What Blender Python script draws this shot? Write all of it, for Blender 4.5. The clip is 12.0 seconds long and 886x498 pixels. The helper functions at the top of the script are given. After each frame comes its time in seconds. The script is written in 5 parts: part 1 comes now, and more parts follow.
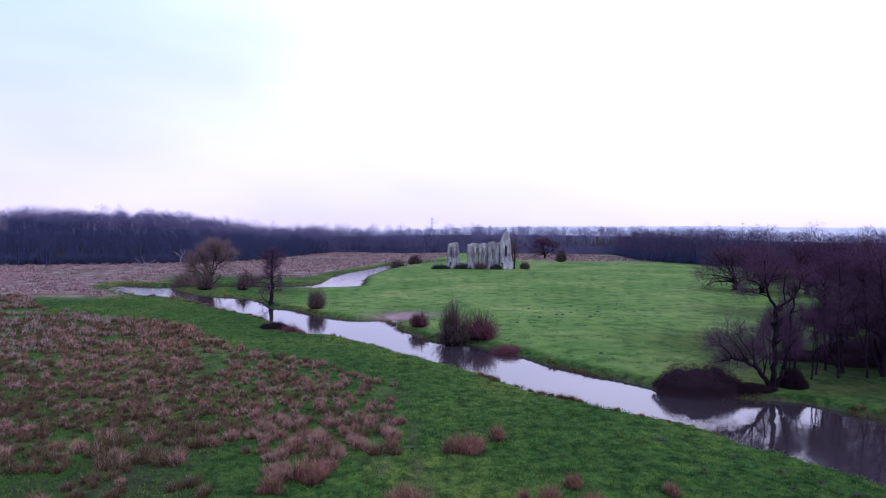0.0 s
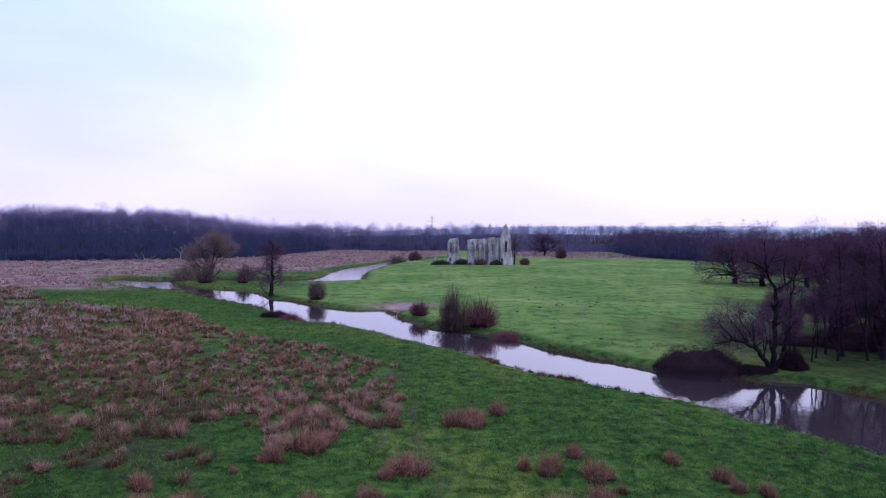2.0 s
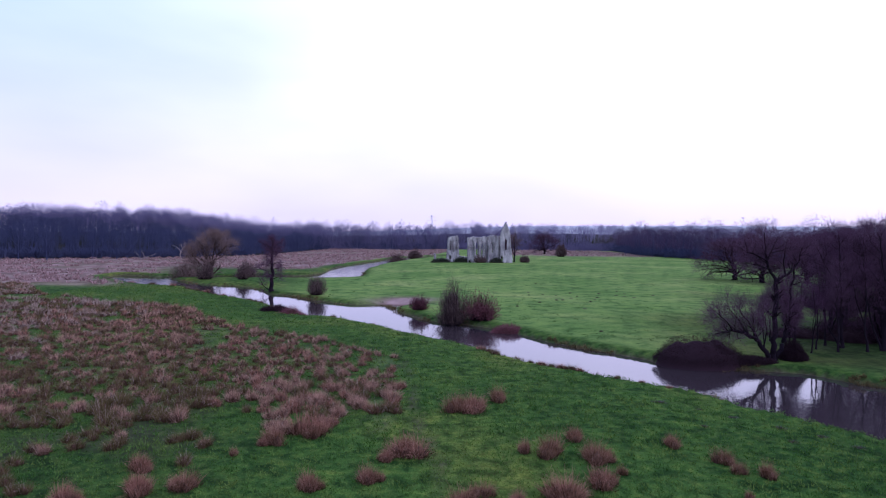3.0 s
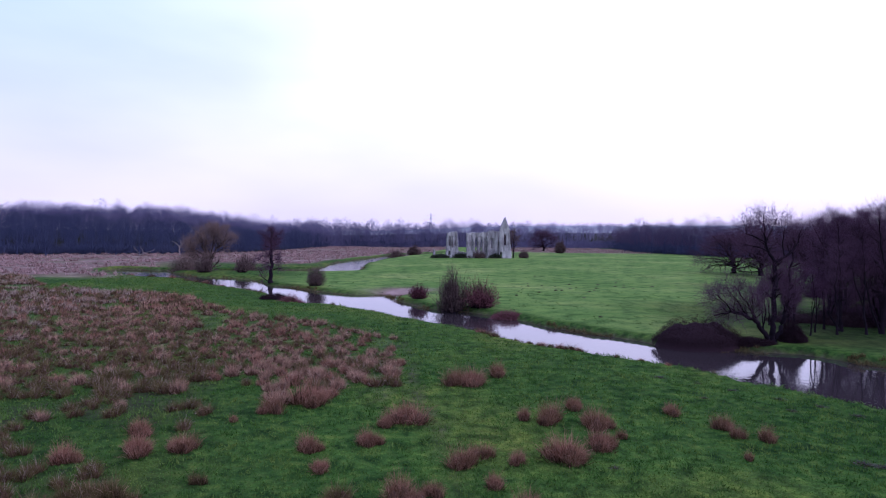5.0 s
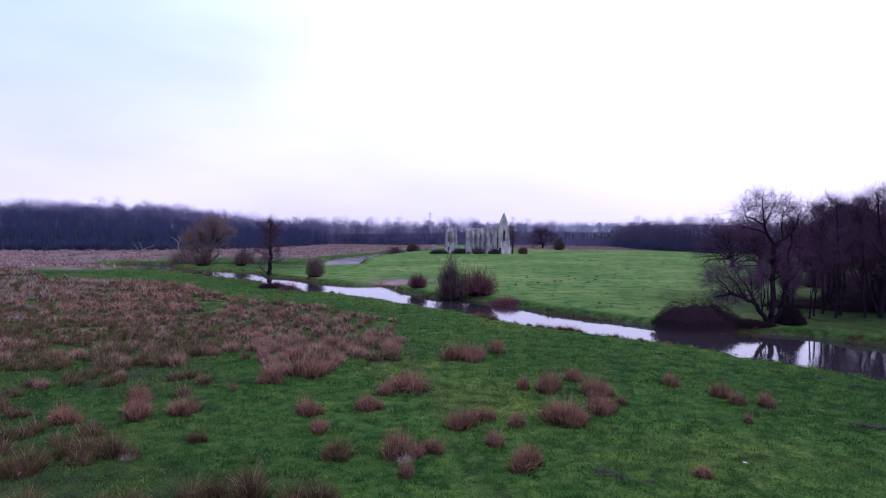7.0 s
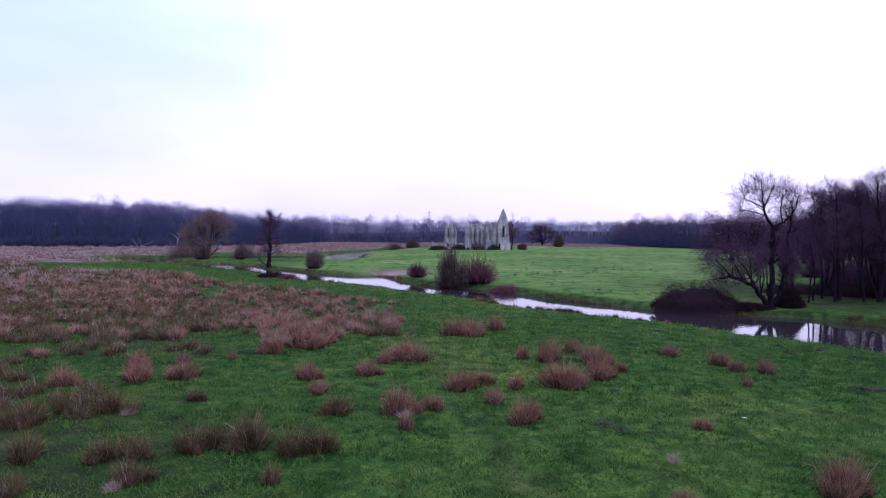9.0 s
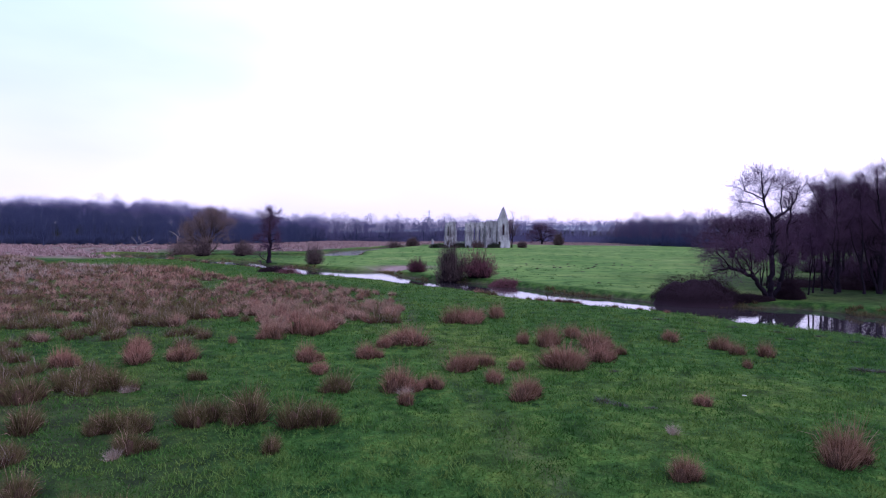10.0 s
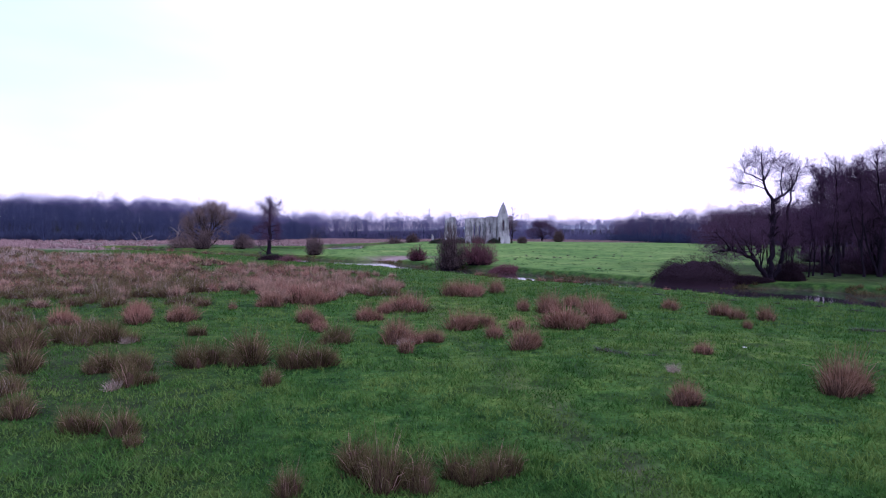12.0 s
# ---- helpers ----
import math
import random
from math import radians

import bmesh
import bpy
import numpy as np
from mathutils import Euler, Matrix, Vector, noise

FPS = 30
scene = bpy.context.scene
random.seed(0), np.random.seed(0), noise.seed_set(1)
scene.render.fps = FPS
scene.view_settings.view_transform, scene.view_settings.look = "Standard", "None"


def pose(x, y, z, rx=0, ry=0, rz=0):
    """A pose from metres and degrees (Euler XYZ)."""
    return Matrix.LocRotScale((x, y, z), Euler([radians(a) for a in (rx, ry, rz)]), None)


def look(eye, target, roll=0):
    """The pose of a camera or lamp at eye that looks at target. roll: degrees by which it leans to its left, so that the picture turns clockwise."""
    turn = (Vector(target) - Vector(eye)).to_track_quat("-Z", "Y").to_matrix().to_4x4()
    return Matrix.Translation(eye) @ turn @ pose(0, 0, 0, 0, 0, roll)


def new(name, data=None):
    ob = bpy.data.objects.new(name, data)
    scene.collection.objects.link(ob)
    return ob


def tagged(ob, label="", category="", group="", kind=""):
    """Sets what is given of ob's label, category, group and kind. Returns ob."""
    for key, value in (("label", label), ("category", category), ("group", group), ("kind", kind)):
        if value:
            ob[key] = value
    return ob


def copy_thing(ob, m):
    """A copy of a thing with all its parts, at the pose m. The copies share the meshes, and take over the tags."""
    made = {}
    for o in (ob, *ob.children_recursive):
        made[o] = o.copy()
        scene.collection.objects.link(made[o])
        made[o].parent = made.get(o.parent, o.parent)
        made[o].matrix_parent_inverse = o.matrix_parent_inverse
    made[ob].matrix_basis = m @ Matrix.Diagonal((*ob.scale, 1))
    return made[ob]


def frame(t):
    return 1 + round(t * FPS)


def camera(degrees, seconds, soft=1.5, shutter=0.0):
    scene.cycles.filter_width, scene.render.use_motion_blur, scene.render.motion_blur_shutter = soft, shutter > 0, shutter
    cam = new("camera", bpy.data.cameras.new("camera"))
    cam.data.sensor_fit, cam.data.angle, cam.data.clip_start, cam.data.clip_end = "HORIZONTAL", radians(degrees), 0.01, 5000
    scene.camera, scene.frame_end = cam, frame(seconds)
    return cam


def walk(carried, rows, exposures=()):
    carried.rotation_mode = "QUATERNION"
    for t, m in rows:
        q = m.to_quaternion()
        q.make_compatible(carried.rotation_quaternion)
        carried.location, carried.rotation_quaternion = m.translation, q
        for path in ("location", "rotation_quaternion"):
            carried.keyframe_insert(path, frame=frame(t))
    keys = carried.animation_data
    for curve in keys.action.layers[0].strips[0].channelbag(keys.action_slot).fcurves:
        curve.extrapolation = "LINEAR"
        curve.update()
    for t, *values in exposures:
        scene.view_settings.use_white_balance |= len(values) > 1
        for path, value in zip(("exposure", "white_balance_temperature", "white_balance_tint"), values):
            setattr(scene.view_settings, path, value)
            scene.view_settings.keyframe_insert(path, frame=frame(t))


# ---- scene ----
cam = camera(72.0, 12.0, soft=1.1)
# seconds, eye x, y, z, yaw, pitch, roll: a slow straight descent
ROWS = [
    (0.0, 0.0, 0.0, 13.888, -0.0, -1.371, -0.698),
    (0.5, -0.005, -0.019, 13.504, 0.003, -1.37, -0.692),
    (1.0, -0.009, -0.037, 13.07, -0.004, -1.368, -0.686),
    (1.5, -0.013, -0.055, 12.638, -0.013, -1.367, -0.679),
    (2.0, -0.016, -0.072, 12.191, -0.012, -1.366, -0.673),
    (2.5, -0.019, -0.089, 11.748, -0.015, -1.365, -0.667),
    (3.0, -0.022, -0.105, 11.315, -0.025, -1.364, -0.661),
    (5.0, -0.028, -0.166, 9.612, -0.109, -1.359, -0.636),
    (5.5, -0.029, -0.18, 9.195, -0.133, -1.358, -0.63),
    (6.0, -0.029, -0.193, 8.785, -0.148, -1.357, -0.624),
    (6.5, -0.029, -0.206, 8.38, -0.166, -1.356, -0.618),
    (7.0, -0.028, -0.219, 7.984, -0.198, -1.355, -0.611),
    (9.0, -0.021, -0.265, 6.396, -0.261, -1.35, -0.587),
    (9.5, -0.018, -0.275, 6.011, -0.256, -1.349, -0.58),
    (10.0, -0.014, -0.285, 5.606, -0.263, -1.348, -0.574),
    (10.5, -0.011, -0.294, 5.198, -0.261, -1.347, -0.568),
    (11.0, -0.007, -0.303, 4.768, -0.27, -1.345, -0.562),
    (11.5, -0.002, -0.311, 4.356, -0.269, -1.344, -0.556),
    (12.0, 0.003, -0.319, 3.888, -0.263, -1.343, -0.55),
]
walk(cam, [(t, pose(x, y, z, 90 + pitch, roll, yaw)) for t, x, y, z, yaw, pitch, roll in ROWS],
     exposures=[(0.0, -0.12, 4680, 36.0), (3.0, -0.15, 4680, 36.0), (6.0, -0.18, 4680, 36.0), (9.0, -0.07, 4680, 36.0), (12.0, 0.15, 4680, 36.0)])

# ---- world and sun: thin overcast at dusk, the low sun off to the right ----
SUN_AZ, SUN_EL = 75.0, 12.0
world = bpy.data.worlds.new("dusk_sky")
scene.world = world
world.use_nodes = True
wn, wl = world.node_tree.nodes, world.node_tree.links
wn.clear()
w_out, w_bg = wn.new("ShaderNodeOutputWorld"), wn.new("ShaderNodeBackground")
w_sky = wn.new("ShaderNodeTexSky")
w_sky.sky_type, w_sky.sun_disc = "NISHITA", False
w_sky.sun_elevation, w_sky.sun_rotation = radians(SUN_EL), radians(SUN_AZ)
w_sky.dust_density, w_sky.air_density = 2.0, 1.0
w_gain = wn.new("ShaderNodeMix")
w_gain.data_type, w_gain.blend_type = "RGBA", "MULTIPLY"
w_gain.inputs[0].default_value = 1.0
w_gain.inputs[7].default_value = (0.16, 0.16, 0.16, 1)
w_tex, w_map, w_noise = wn.new("ShaderNodeTexCoord"), wn.new("ShaderNodeMapping"), wn.new("ShaderNodeTexNoise")
w_map.inputs["Scale"].default_value = (1.0, 1.0, 3.2)
w_noise.inputs["Scale"].default_value, w_noise.inputs["Detail"].default_value = 2.2, 4.0
w_noise.inputs["Roughness"].default_value = 0.45
w_ramp = wn.new("ShaderNodeValToRGB")
w_ramp.color_ramp.elements[0].position, w_ramp.color_ramp.elements[0].color = 0.36, (0.78, 0.78, 0.78, 1)
w_ramp.color_ramp.elements[1].position, w_ramp.color_ramp.elements[1].color = 0.62, (0.97, 0.97, 0.97, 1)
# the cloud sheet: cool and thin away from the sun, bright towards it, faintly pink low down
_s = Vector((math.sin(radians(SUN_AZ)) * math.cos(radians(SUN_EL)), math.cos(radians(SUN_AZ)) * math.cos(radians(SUN_EL)), math.sin(radians(SUN_EL))))
w_dot, w_side, w_low = wn.new("ShaderNodeVectorMath"), wn.new("ShaderNodeMapRange"), wn.new("ShaderNodeMapRange")
w_dot.operation = "DOT_PRODUCT"
w_dot.inputs[1].default_value = _s
w_side.inputs["From Min"].default_value, w_side.inputs["From Max"].default_value = -0.45, 1.0
w_side.interpolation_type = "SMOOTHSTEP"
w_sep = wn.new("ShaderNodeSeparateXYZ")
w_low.inputs["From Min"].default_value, w_low.inputs["From Max"].default_value = 0.36, -0.02
w_low.interpolation_type = "SMOOTHSTEP"
w_tint, w_pink, w_cloud = wn.new("ShaderNodeMix"), wn.new("ShaderNodeMix"), wn.new("ShaderNodeMix")
for node in (w_tint, w_pink, w_cloud):
    node.data_type = "RGBA"
w_tint.inputs[6].default_value = (0.87, 0.98, 0.82, 1)
w_tint.inputs[7].default_value = (2.7, 2.32, 1.88, 1)
w_pink.inputs[7].default_value = (1.28, 1.05, 0.96, 1)
wl.new(w_tex.outputs["Generated"], w_dot.inputs[0])
wl.new(w_tex.outputs["Generated"], w_sep.inputs[0])
wl.new(w_dot.outputs["Value"], w_side.inputs["Value"])
wl.new(w_sep.outputs[2], w_low.inputs["Value"])
wl.new(w_side.outputs[0], w_tint.inputs[0])
wl.new(w_low.outputs[0], w_pink.inputs[0])
wl.new(w_tint.outputs[2], w_pink.inputs[6])
wl.new(w_tex.outputs["Generated"], w_map.inputs[0])
wl.new(w_map.outputs[0], w_noise.inputs["Vector"])
wl.new(w_noise.outputs[0], w_ramp.inputs[0])
wl.new(w_sky.outputs[0], w_gain.inputs[6])
wl.new(w_gain.outputs[2], w_cloud.inputs[6])
wl.new(w_pink.outputs[2], w_cloud.inputs[7])
wl.new(w_ramp.outputs[0], w_cloud.inputs[0])
wl.new(w_cloud.outputs[2], w_bg.inputs[0])
wl.new(w_bg.outputs[0], w_out.inputs[0])
w_bg.inputs[1].default_value = 1.0

sun = new("sun", bpy.data.lights.new("sun", "SUN"))
sun.data.energy, sun.data.angle, sun.data.color = 0.4, radians(20), (1.0, 0.86, 0.78)
sun.matrix_world = look(_s * 300, (0, 0, 0))


# ---- materials ----
def material(name, shades, scale=2.0, rough=0.8, bump=0.0, bump_scale=20.0, per="object", spread=0.5, spec=0.2, metal=0.0, haze=0.0, stretch=1.0):
    """shades: three colours, dark to light, mixed by noise at two scales and by a random value per object or per island.
    haze: how far the normals of a mass of fine twigs turn to the open sky, so that single slivers do not glitter."""
    m = bpy.data.materials.new(name)
    m.use_nodes = True
    n, l = m.node_tree.nodes, m.node_tree.links
    b = n["Principled BSDF"]
    tc = n.new("ShaderNodeTexCoord")
    n1, n2 = n.new("ShaderNodeTexNoise"), n.new("ShaderNodeTexNoise")
    n1.inputs["Scale"].default_value, n1.inputs["Detail"].default_value = scale, 5
    n2.inputs["Scale"].default_value, n2.inputs["Detail"].default_value = scale * 7, 3
    mp = n.new("ShaderNodeMapping")
    mp.inputs["Scale"].default_value = (1, 1, stretch)
    l.new(tc.outputs["Object"], mp.inputs[0])
    l.new(mp.outputs[0], n1.inputs["Vector"])
    l.new(mp.outputs[0], n2.inputs["Vector"])
    add = n.new("ShaderNodeMath")
    add.operation = "MULTIPLY_ADD"
    l.new(n2.outputs[0], add.inputs[0])
    add.inputs[1].default_value = 0.5
    l.new(n1.outputs[0], add.inputs[2])
    rnd = n.new("ShaderNodeMath")
    rnd.operation = "MULTIPLY_ADD"
    if per == "island":
        src = n.new("ShaderNodeNewGeometry").outputs["Random Per Island"]
    else:
        src = n.new("ShaderNodeObjectInfo").outputs["Random"]
    l.new(src, rnd.inputs[0])
    rnd.inputs[1].default_value = spread
    l.new(add.outputs[0], rnd.inputs[2])
    ramp = n.new("ShaderNodeValToRGB")
    e = ramp.color_ramp.elements
    e[0].position, e[0].color = 0.45, (*shades[0], 1)
    e[1].position, e[1].color = 0.98 + spread * 0.6, (*shades[2], 1)
    if e[1].position > 1.0:
        e[1].position = 1.0
    mid = e.new(0.72)
    mid.color = (*shades[1], 1)
    l.new(rnd.outputs[0], ramp.inputs[0])
    l.new(ramp.outputs[0], b.inputs["Base Color"])
    b.inputs["Roughness"].default_value, b.inputs["Metallic"].default_value = rough, metal
    b.inputs["Specular IOR Level"].default_value = spec
    if bump:
        n3, bp = n.new("ShaderNodeTexNoise"), n.new("ShaderNodeBump")
        n3.inputs["Scale"].default_value, n3.inputs["Detail"].default_value = bump_scale, 4
        l.new(tc.outputs["Object"], n3.inputs["Vector"])
        l.new(n3.outputs[0], bp.inputs["Height"])
        bp.inputs["Strength"].default_value, bp.inputs["Distance"].default_value = bump, 0.1
        l.new(bp.outputs[0], b.inputs["Normal"])
    if haze:
        gn, vm, vn = n.new("ShaderNodeNewGeometry"), n.new("ShaderNodeVectorMath"), n.new("ShaderNodeVectorMath")
        vm.operation, vn.operation = "MULTIPLY_ADD", "NORMALIZE"
        vm.inputs[1].default_value = (1 - haze,) * 3
        vm.inputs[2].default_value = (0, 0, haze)
        l.new(gn.outputs["Normal"], vm.inputs[0])
        l.new(vm.outputs[0], vn.inputs[0])
        l.new(vn.outputs[0], b.inputs["Normal"])
    return m


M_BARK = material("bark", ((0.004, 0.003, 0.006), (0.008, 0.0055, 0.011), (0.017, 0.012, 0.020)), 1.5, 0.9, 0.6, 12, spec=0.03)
M_PALE_BARK = material("pale_bark", ((0.09, 0.075, 0.085), (0.17, 0.145, 0.155), (0.28, 0.24, 0.245)), 1.5, 0.9)
M_TWIG = material("twig", ((0.026, 0.012, 0.030), (0.046, 0.022, 0.048), (0.076, 0.041, 0.070)), 0.6, 0.9, spec=0.03, haze=0.4)
M_SHRUB = material("shrub_twig", ((0.046, 0.030, 0.034), (0.080, 0.053, 0.054), (0.120, 0.084, 0.080)), 0.8, 0.9, spec=0.03, haze=0.4)
M_WILLOW_BARK = material("willow_bark", ((0.030, 0.021, 0.022), (0.052, 0.038, 0.038), (0.085, 0.064, 0.06)), 1.5, 0.9, spec=0.03)
M_WILLOW = material("willow_twig", ((0.078, 0.050, 0.050), (0.125, 0.082, 0.078), (0.180, 0.125, 0.112)), 0.6, 0.9, spec=0.03, haze=0.5)
M_RED = material("red_stem", ((0.046, 0.014, 0.024), (0.088, 0.030, 0.044), (0.140, 0.056, 0.070)), 1.0, 0.85, spec=0.03, haze=0.4)
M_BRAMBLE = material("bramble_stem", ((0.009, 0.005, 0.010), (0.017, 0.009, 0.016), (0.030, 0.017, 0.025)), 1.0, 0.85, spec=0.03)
# woods go bluer and paler with distance: air haze painted into the twigs
M_WOODTWIG_HAZED = material("wood_twig_hazed", ((0.027, 0.033, 0.078), (0.043, 0.049, 0.106), (0.064, 0.068, 0.130)), 0.07, 0.95, spread=0.1, spec=0.03, haze=0.7)
M_RIGHTTWIG_HAZED = material("right_twig_hazed", ((0.048, 0.034, 0.076), (0.070, 0.050, 0.102), (0.096, 0.070, 0.125)), 0.07, 0.95, spread=0.1, spec=0.03, haze=0.7)
M_MIDTWIG_HAZED = material("mid_twig_hazed", ((0.094, 0.086, 0.176), (0.122, 0.110, 0.212), (0.158, 0.140, 0.248)), 0.05, 0.95, spec=0.03, spread=0.1, haze=0.7)
M_FARTWIG_HAZED = material("far_twig_hazed", ((0.19, 0.175, 0.29), (0.225, 0.205, 0.33), (0.26, 0.235, 0.36)), 0.05, 0.95, spec=0.03, spread=0.1, haze=0.7)
M_IVY = material("ivy_leaf", ((0.010, 0.012, 0.009), (0.020, 0.024, 0.017), (0.036, 0.042, 0.030)), 1.5, 0.6)
M_RUSH = material("rush_blade", ((0.044, 0.020, 0.014), (0.140, 0.070, 0.050), (0.42, 0.265, 0.195)), 1.2, 0.8, per="island", spread=0.45, spec=0.03)
# dead thatch, coloured near black to carry the shade low in the rushes
M_THATCH_SHADE = material("rush_thatch", ((0.008, 0.005, 0.004), (0.026, 0.014, 0.011), (0.070, 0.040, 0.031)), 3.0, 0.95, per="island", spread=0.35, spec=0.03)
M_RUSH_RED = material("red_rush_blade", ((0.030, 0.011, 0.009), (0.110, 0.046, 0.035), (0.33, 0.175, 0.125)), 1.2, 0.8, per="island", spread=0.45, spec=0.03)
M_RUSH_DARK = material("dark_rush_blade", ((0.022, 0.009, 0.006), (0.074, 0.033, 0.021), (0.27, 0.150, 0.100)), 1.2, 0.8, per="island", spread=0.45, spec=0.03)
M_RUSH_PALE = material("pale_rush_blade", ((0.12, 0.082, 0.064), (0.22, 0.158, 0.130), (0.38, 0.295, 0.25)), 1.2, 0.8, per="island", spread=0.4)
M_RUSH_GREEN = material("olive_rush_blade", ((0.012, 0.014, 0.005), (0.036, 0.035, 0.012), (0.145, 0.112, 0.052)), 1.2, 0.8, per="island", spread=0.42, spec=0.03)
M_REED = material("reed_blade", ((0.095, 0.052, 0.054), (0.185, 0.115, 0.115), (0.33, 0.225, 0.22)), 0.15, 0.85, per="island", spread=0.35)
M_GRASS = material("grass_blade", ((0.013, 0.036, 0.009), (0.052, 0.118, 0.022), (0.125, 0.178, 0.038)), 0.45, 0.8, per="island", spread=0.1, spec=0.04)
M_TUFT = material("rank_grass", ((0.012, 0.030, 0.010), (0.024, 0.056, 0.015), (0.050, 0.090, 0.024)), 0.45, 0.85, per="island", spread=0.2, spec=0.03)
M_WEED = material("dead_weed", ((0.020, 0.022, 0.022), (0.045, 0.048, 0.046), (0.09, 0.09, 0.085)), 1.2, 0.85, per="island", spec=0.05)
M_STONE = material("flint_rubble", ((0.045, 0.043, 0.050), (0.250, 0.232, 0.252), (0.56, 0.53, 0.55)), 0.7, 0.9, 0.9, 3.0, spread=0.06, stretch=0.35)
M_STEEL = material("galvanised_steel", ((0.25, 0.26, 0.28), (0.32, 0.33, 0.35), (0.4, 0.41, 0.43)), 0.5, 0.5, metal=0.6)
M_PALESTONE = material("pale_stone", ((0.22, 0.22, 0.21), (0.32, 0.32, 0.31), (0.42, 0.42, 0.41)), 4, 0.8, 0.5, 12)
M_SOIL = material("mole_soil", ((0.016, 0.018, 0.010), (0.028, 0.030, 0.017), (0.05, 0.05, 0.03)), 2.0, 0.95, 0.6, 20)
M_HILL_HAZED = material("distant_hill_hazed", ((0.40, 0.43, 0.53), (0.45, 0.48, 0.57), (0.50, 0.52, 0.60)), 0.004, 1.0)


def ground_material():
    m = bpy.data.materials.new("meadow_ground")
    m.use_nodes = True
    n, l = m.node_tree.nodes, m.node_tree.links
    b = n["Principled BSDF"]
    tc = n.new("ShaderNodeTexCoord")

    def noise_ramp(scale, detail, stops, dist=0.0):
        t, r = n.new("ShaderNodeTexNoise"), n.new("ShaderNodeValToRGB")
        t.inputs["Scale"].default_value, t.inputs["Detail"].default_value = scale, detail
        t.inputs["Distortion"].default_value = dist
        l.new(tc.outputs["Object"], t.inputs["Vector"])
        l.new(t.outputs[0], r.inputs[0])
        e = r.color_ramp.elements
        e[0].position, e[0].color = stops[0][0], (*stops[0][1], 1)
        e[1].position, e[1].color = stops[-1][0], (*stops[-1][1], 1)
        for p, c in stops[1:-1]:
            e.new(p).color = (*c, 1)
        return r.outputs[0]

    def mix(fac, a, c, blend="MIX"):
        x = n.new("ShaderNodeMix")
        x.data_type, x.blend_type = "RGBA", blend
        if isinstance(fac, float):
            x.inputs[0].default_value = fac
        else:
            l.new(fac, x.inputs[0])
        l.new(a, x.inputs[6])
        l.new(c, x.inputs[7])
        return x.outputs[2]

    # meadow beyond the river, lightened in colour for haze and the low view
    far_green_hazed = noise_ramp(0.05, 5, [(0.35, (0.096, 0.180, 0.042)), (0.52, (0.142, 0.232, 0.060)), (0.68, (0.222, 0.290, 0.096))], 0.2)
    patch = noise_ramp(0.36, 7, [(0.36, (0.40, 0.50, 0.45)), (0.46, (0.90, 0.90, 0.90)), (0.64, (1.24, 1.16, 1.05))], 0.2)
    broad = noise_ramp(0.05, 5, [(0.36, (0.017, 0.050, 0.012)), (0.50, (0.043, 0.094, 0.020)), (0.64, (0.130, 0.150, 0.031))])
    clump = noise_ramp(2.0, 6, [(0.36, (0.010, 0.028, 0.007)), (0.5, (0.038, 0.088, 0.018)), (0.68, (0.090, 0.132, 0.028))], 0.1)
    fine = noise_ramp(13.0, 4, [(0.35, (0.45, 0.45, 0.45)), (0.65, (1.28, 1.28, 1.28))])
    green = mix(0.5, broad, clump)
    green = mix(0.8, green, fine, "MULTIPLY")
    blotch = noise_ramp(0.85, 6, [(0.38, (0.34, 0.42, 0.44)), (0.48, (0.88, 0.90, 0.90)), (0.62, (1.34, 1.22, 1.0))], 0.3)
    green = mix(0.85, green, blotch, "MULTIPLY")
    dry = noise_ramp(0.25, 6, [(0.3, (0.080, 0.048, 0.048)), (0.5, (0.160, 0.108, 0.110)), (0.72, (0.29, 0.22, 0.22))], 0.4)
    mud = noise_ramp(1.3, 5, [(0.3, (0.030, 0.022, 0.016)), (0.55, (0.060, 0.046, 0.035)), (0.75, (0.13, 0.10, 0.085))])
    # leaf litter, darkened further to hold the shade of the trees
    litter_shade = noise_ramp(0.2, 5, [(0.3, (0.008, 0.009, 0.006)), (0.55, (0.017, 0.018, 0.011)), (0.75, (0.034, 0.030, 0.022))])
    mottle = noise_ramp(0.34, 6, [(0.36, (0.76, 0.80, 0.76)), (0.50, (1.0, 1.0, 1.0)), (0.64, (1.20, 1.14, 1.06))], 0.0)
    specks = noise_ramp(0.75, 3, [(0.30, (0.30, 0.40, 0.36)), (0.37, (1.0, 1.0, 1.0)), (0.80, (1.0, 1.0, 1.0))], 0.2)
    far_green_hazed = mix(0.9, mix(0.55, far_green_hazed, mottle, "MULTIPLY"), specks, "MULTIPLY")
    pasture = n.new("ShaderNodeAttribute")
    pasture.attribute_name = "pasture"
    green = mix(pasture.outputs["Fac"], green, mix(0.7, mix(0.28, mix(0.8, far_green_hazed, patch, "MULTIPLY"), clump), fine, "MULTIPLY"))
    att = n.new("ShaderNodeAttribute")
    att.attribute_name = "cover"
    sep = n.new("ShaderNodeSeparateColor")
    l.new(att.outputs["Color"], sep.inputs[0])
    col = mix(sep.outputs[0], green, dry)
    col = mix(sep.outputs[1], col, mud)
    col = mix(sep.outputs[2], col, litter_shade)
    l.new(col, b.inputs["Base Color"])
    b.inputs["Roughness"].default_value = 0.95
    b.inputs["Specular IOR Level"].default_value = 0.02
    t3, bp = n.new("ShaderNodeTexNoise"), n.new("ShaderNodeBump")
    t3.inputs["Scale"].default_value, t3.inputs["Detail"].default_value = 2.5, 8
    l.new(tc.outputs["Object"], t3.inputs["Vector"])
    l.new(t3.outputs[0], bp.inputs["Height"])
    bp.inputs["Strength"].default_value, bp.inputs["Distance"].default_value = 0.35, 0.2
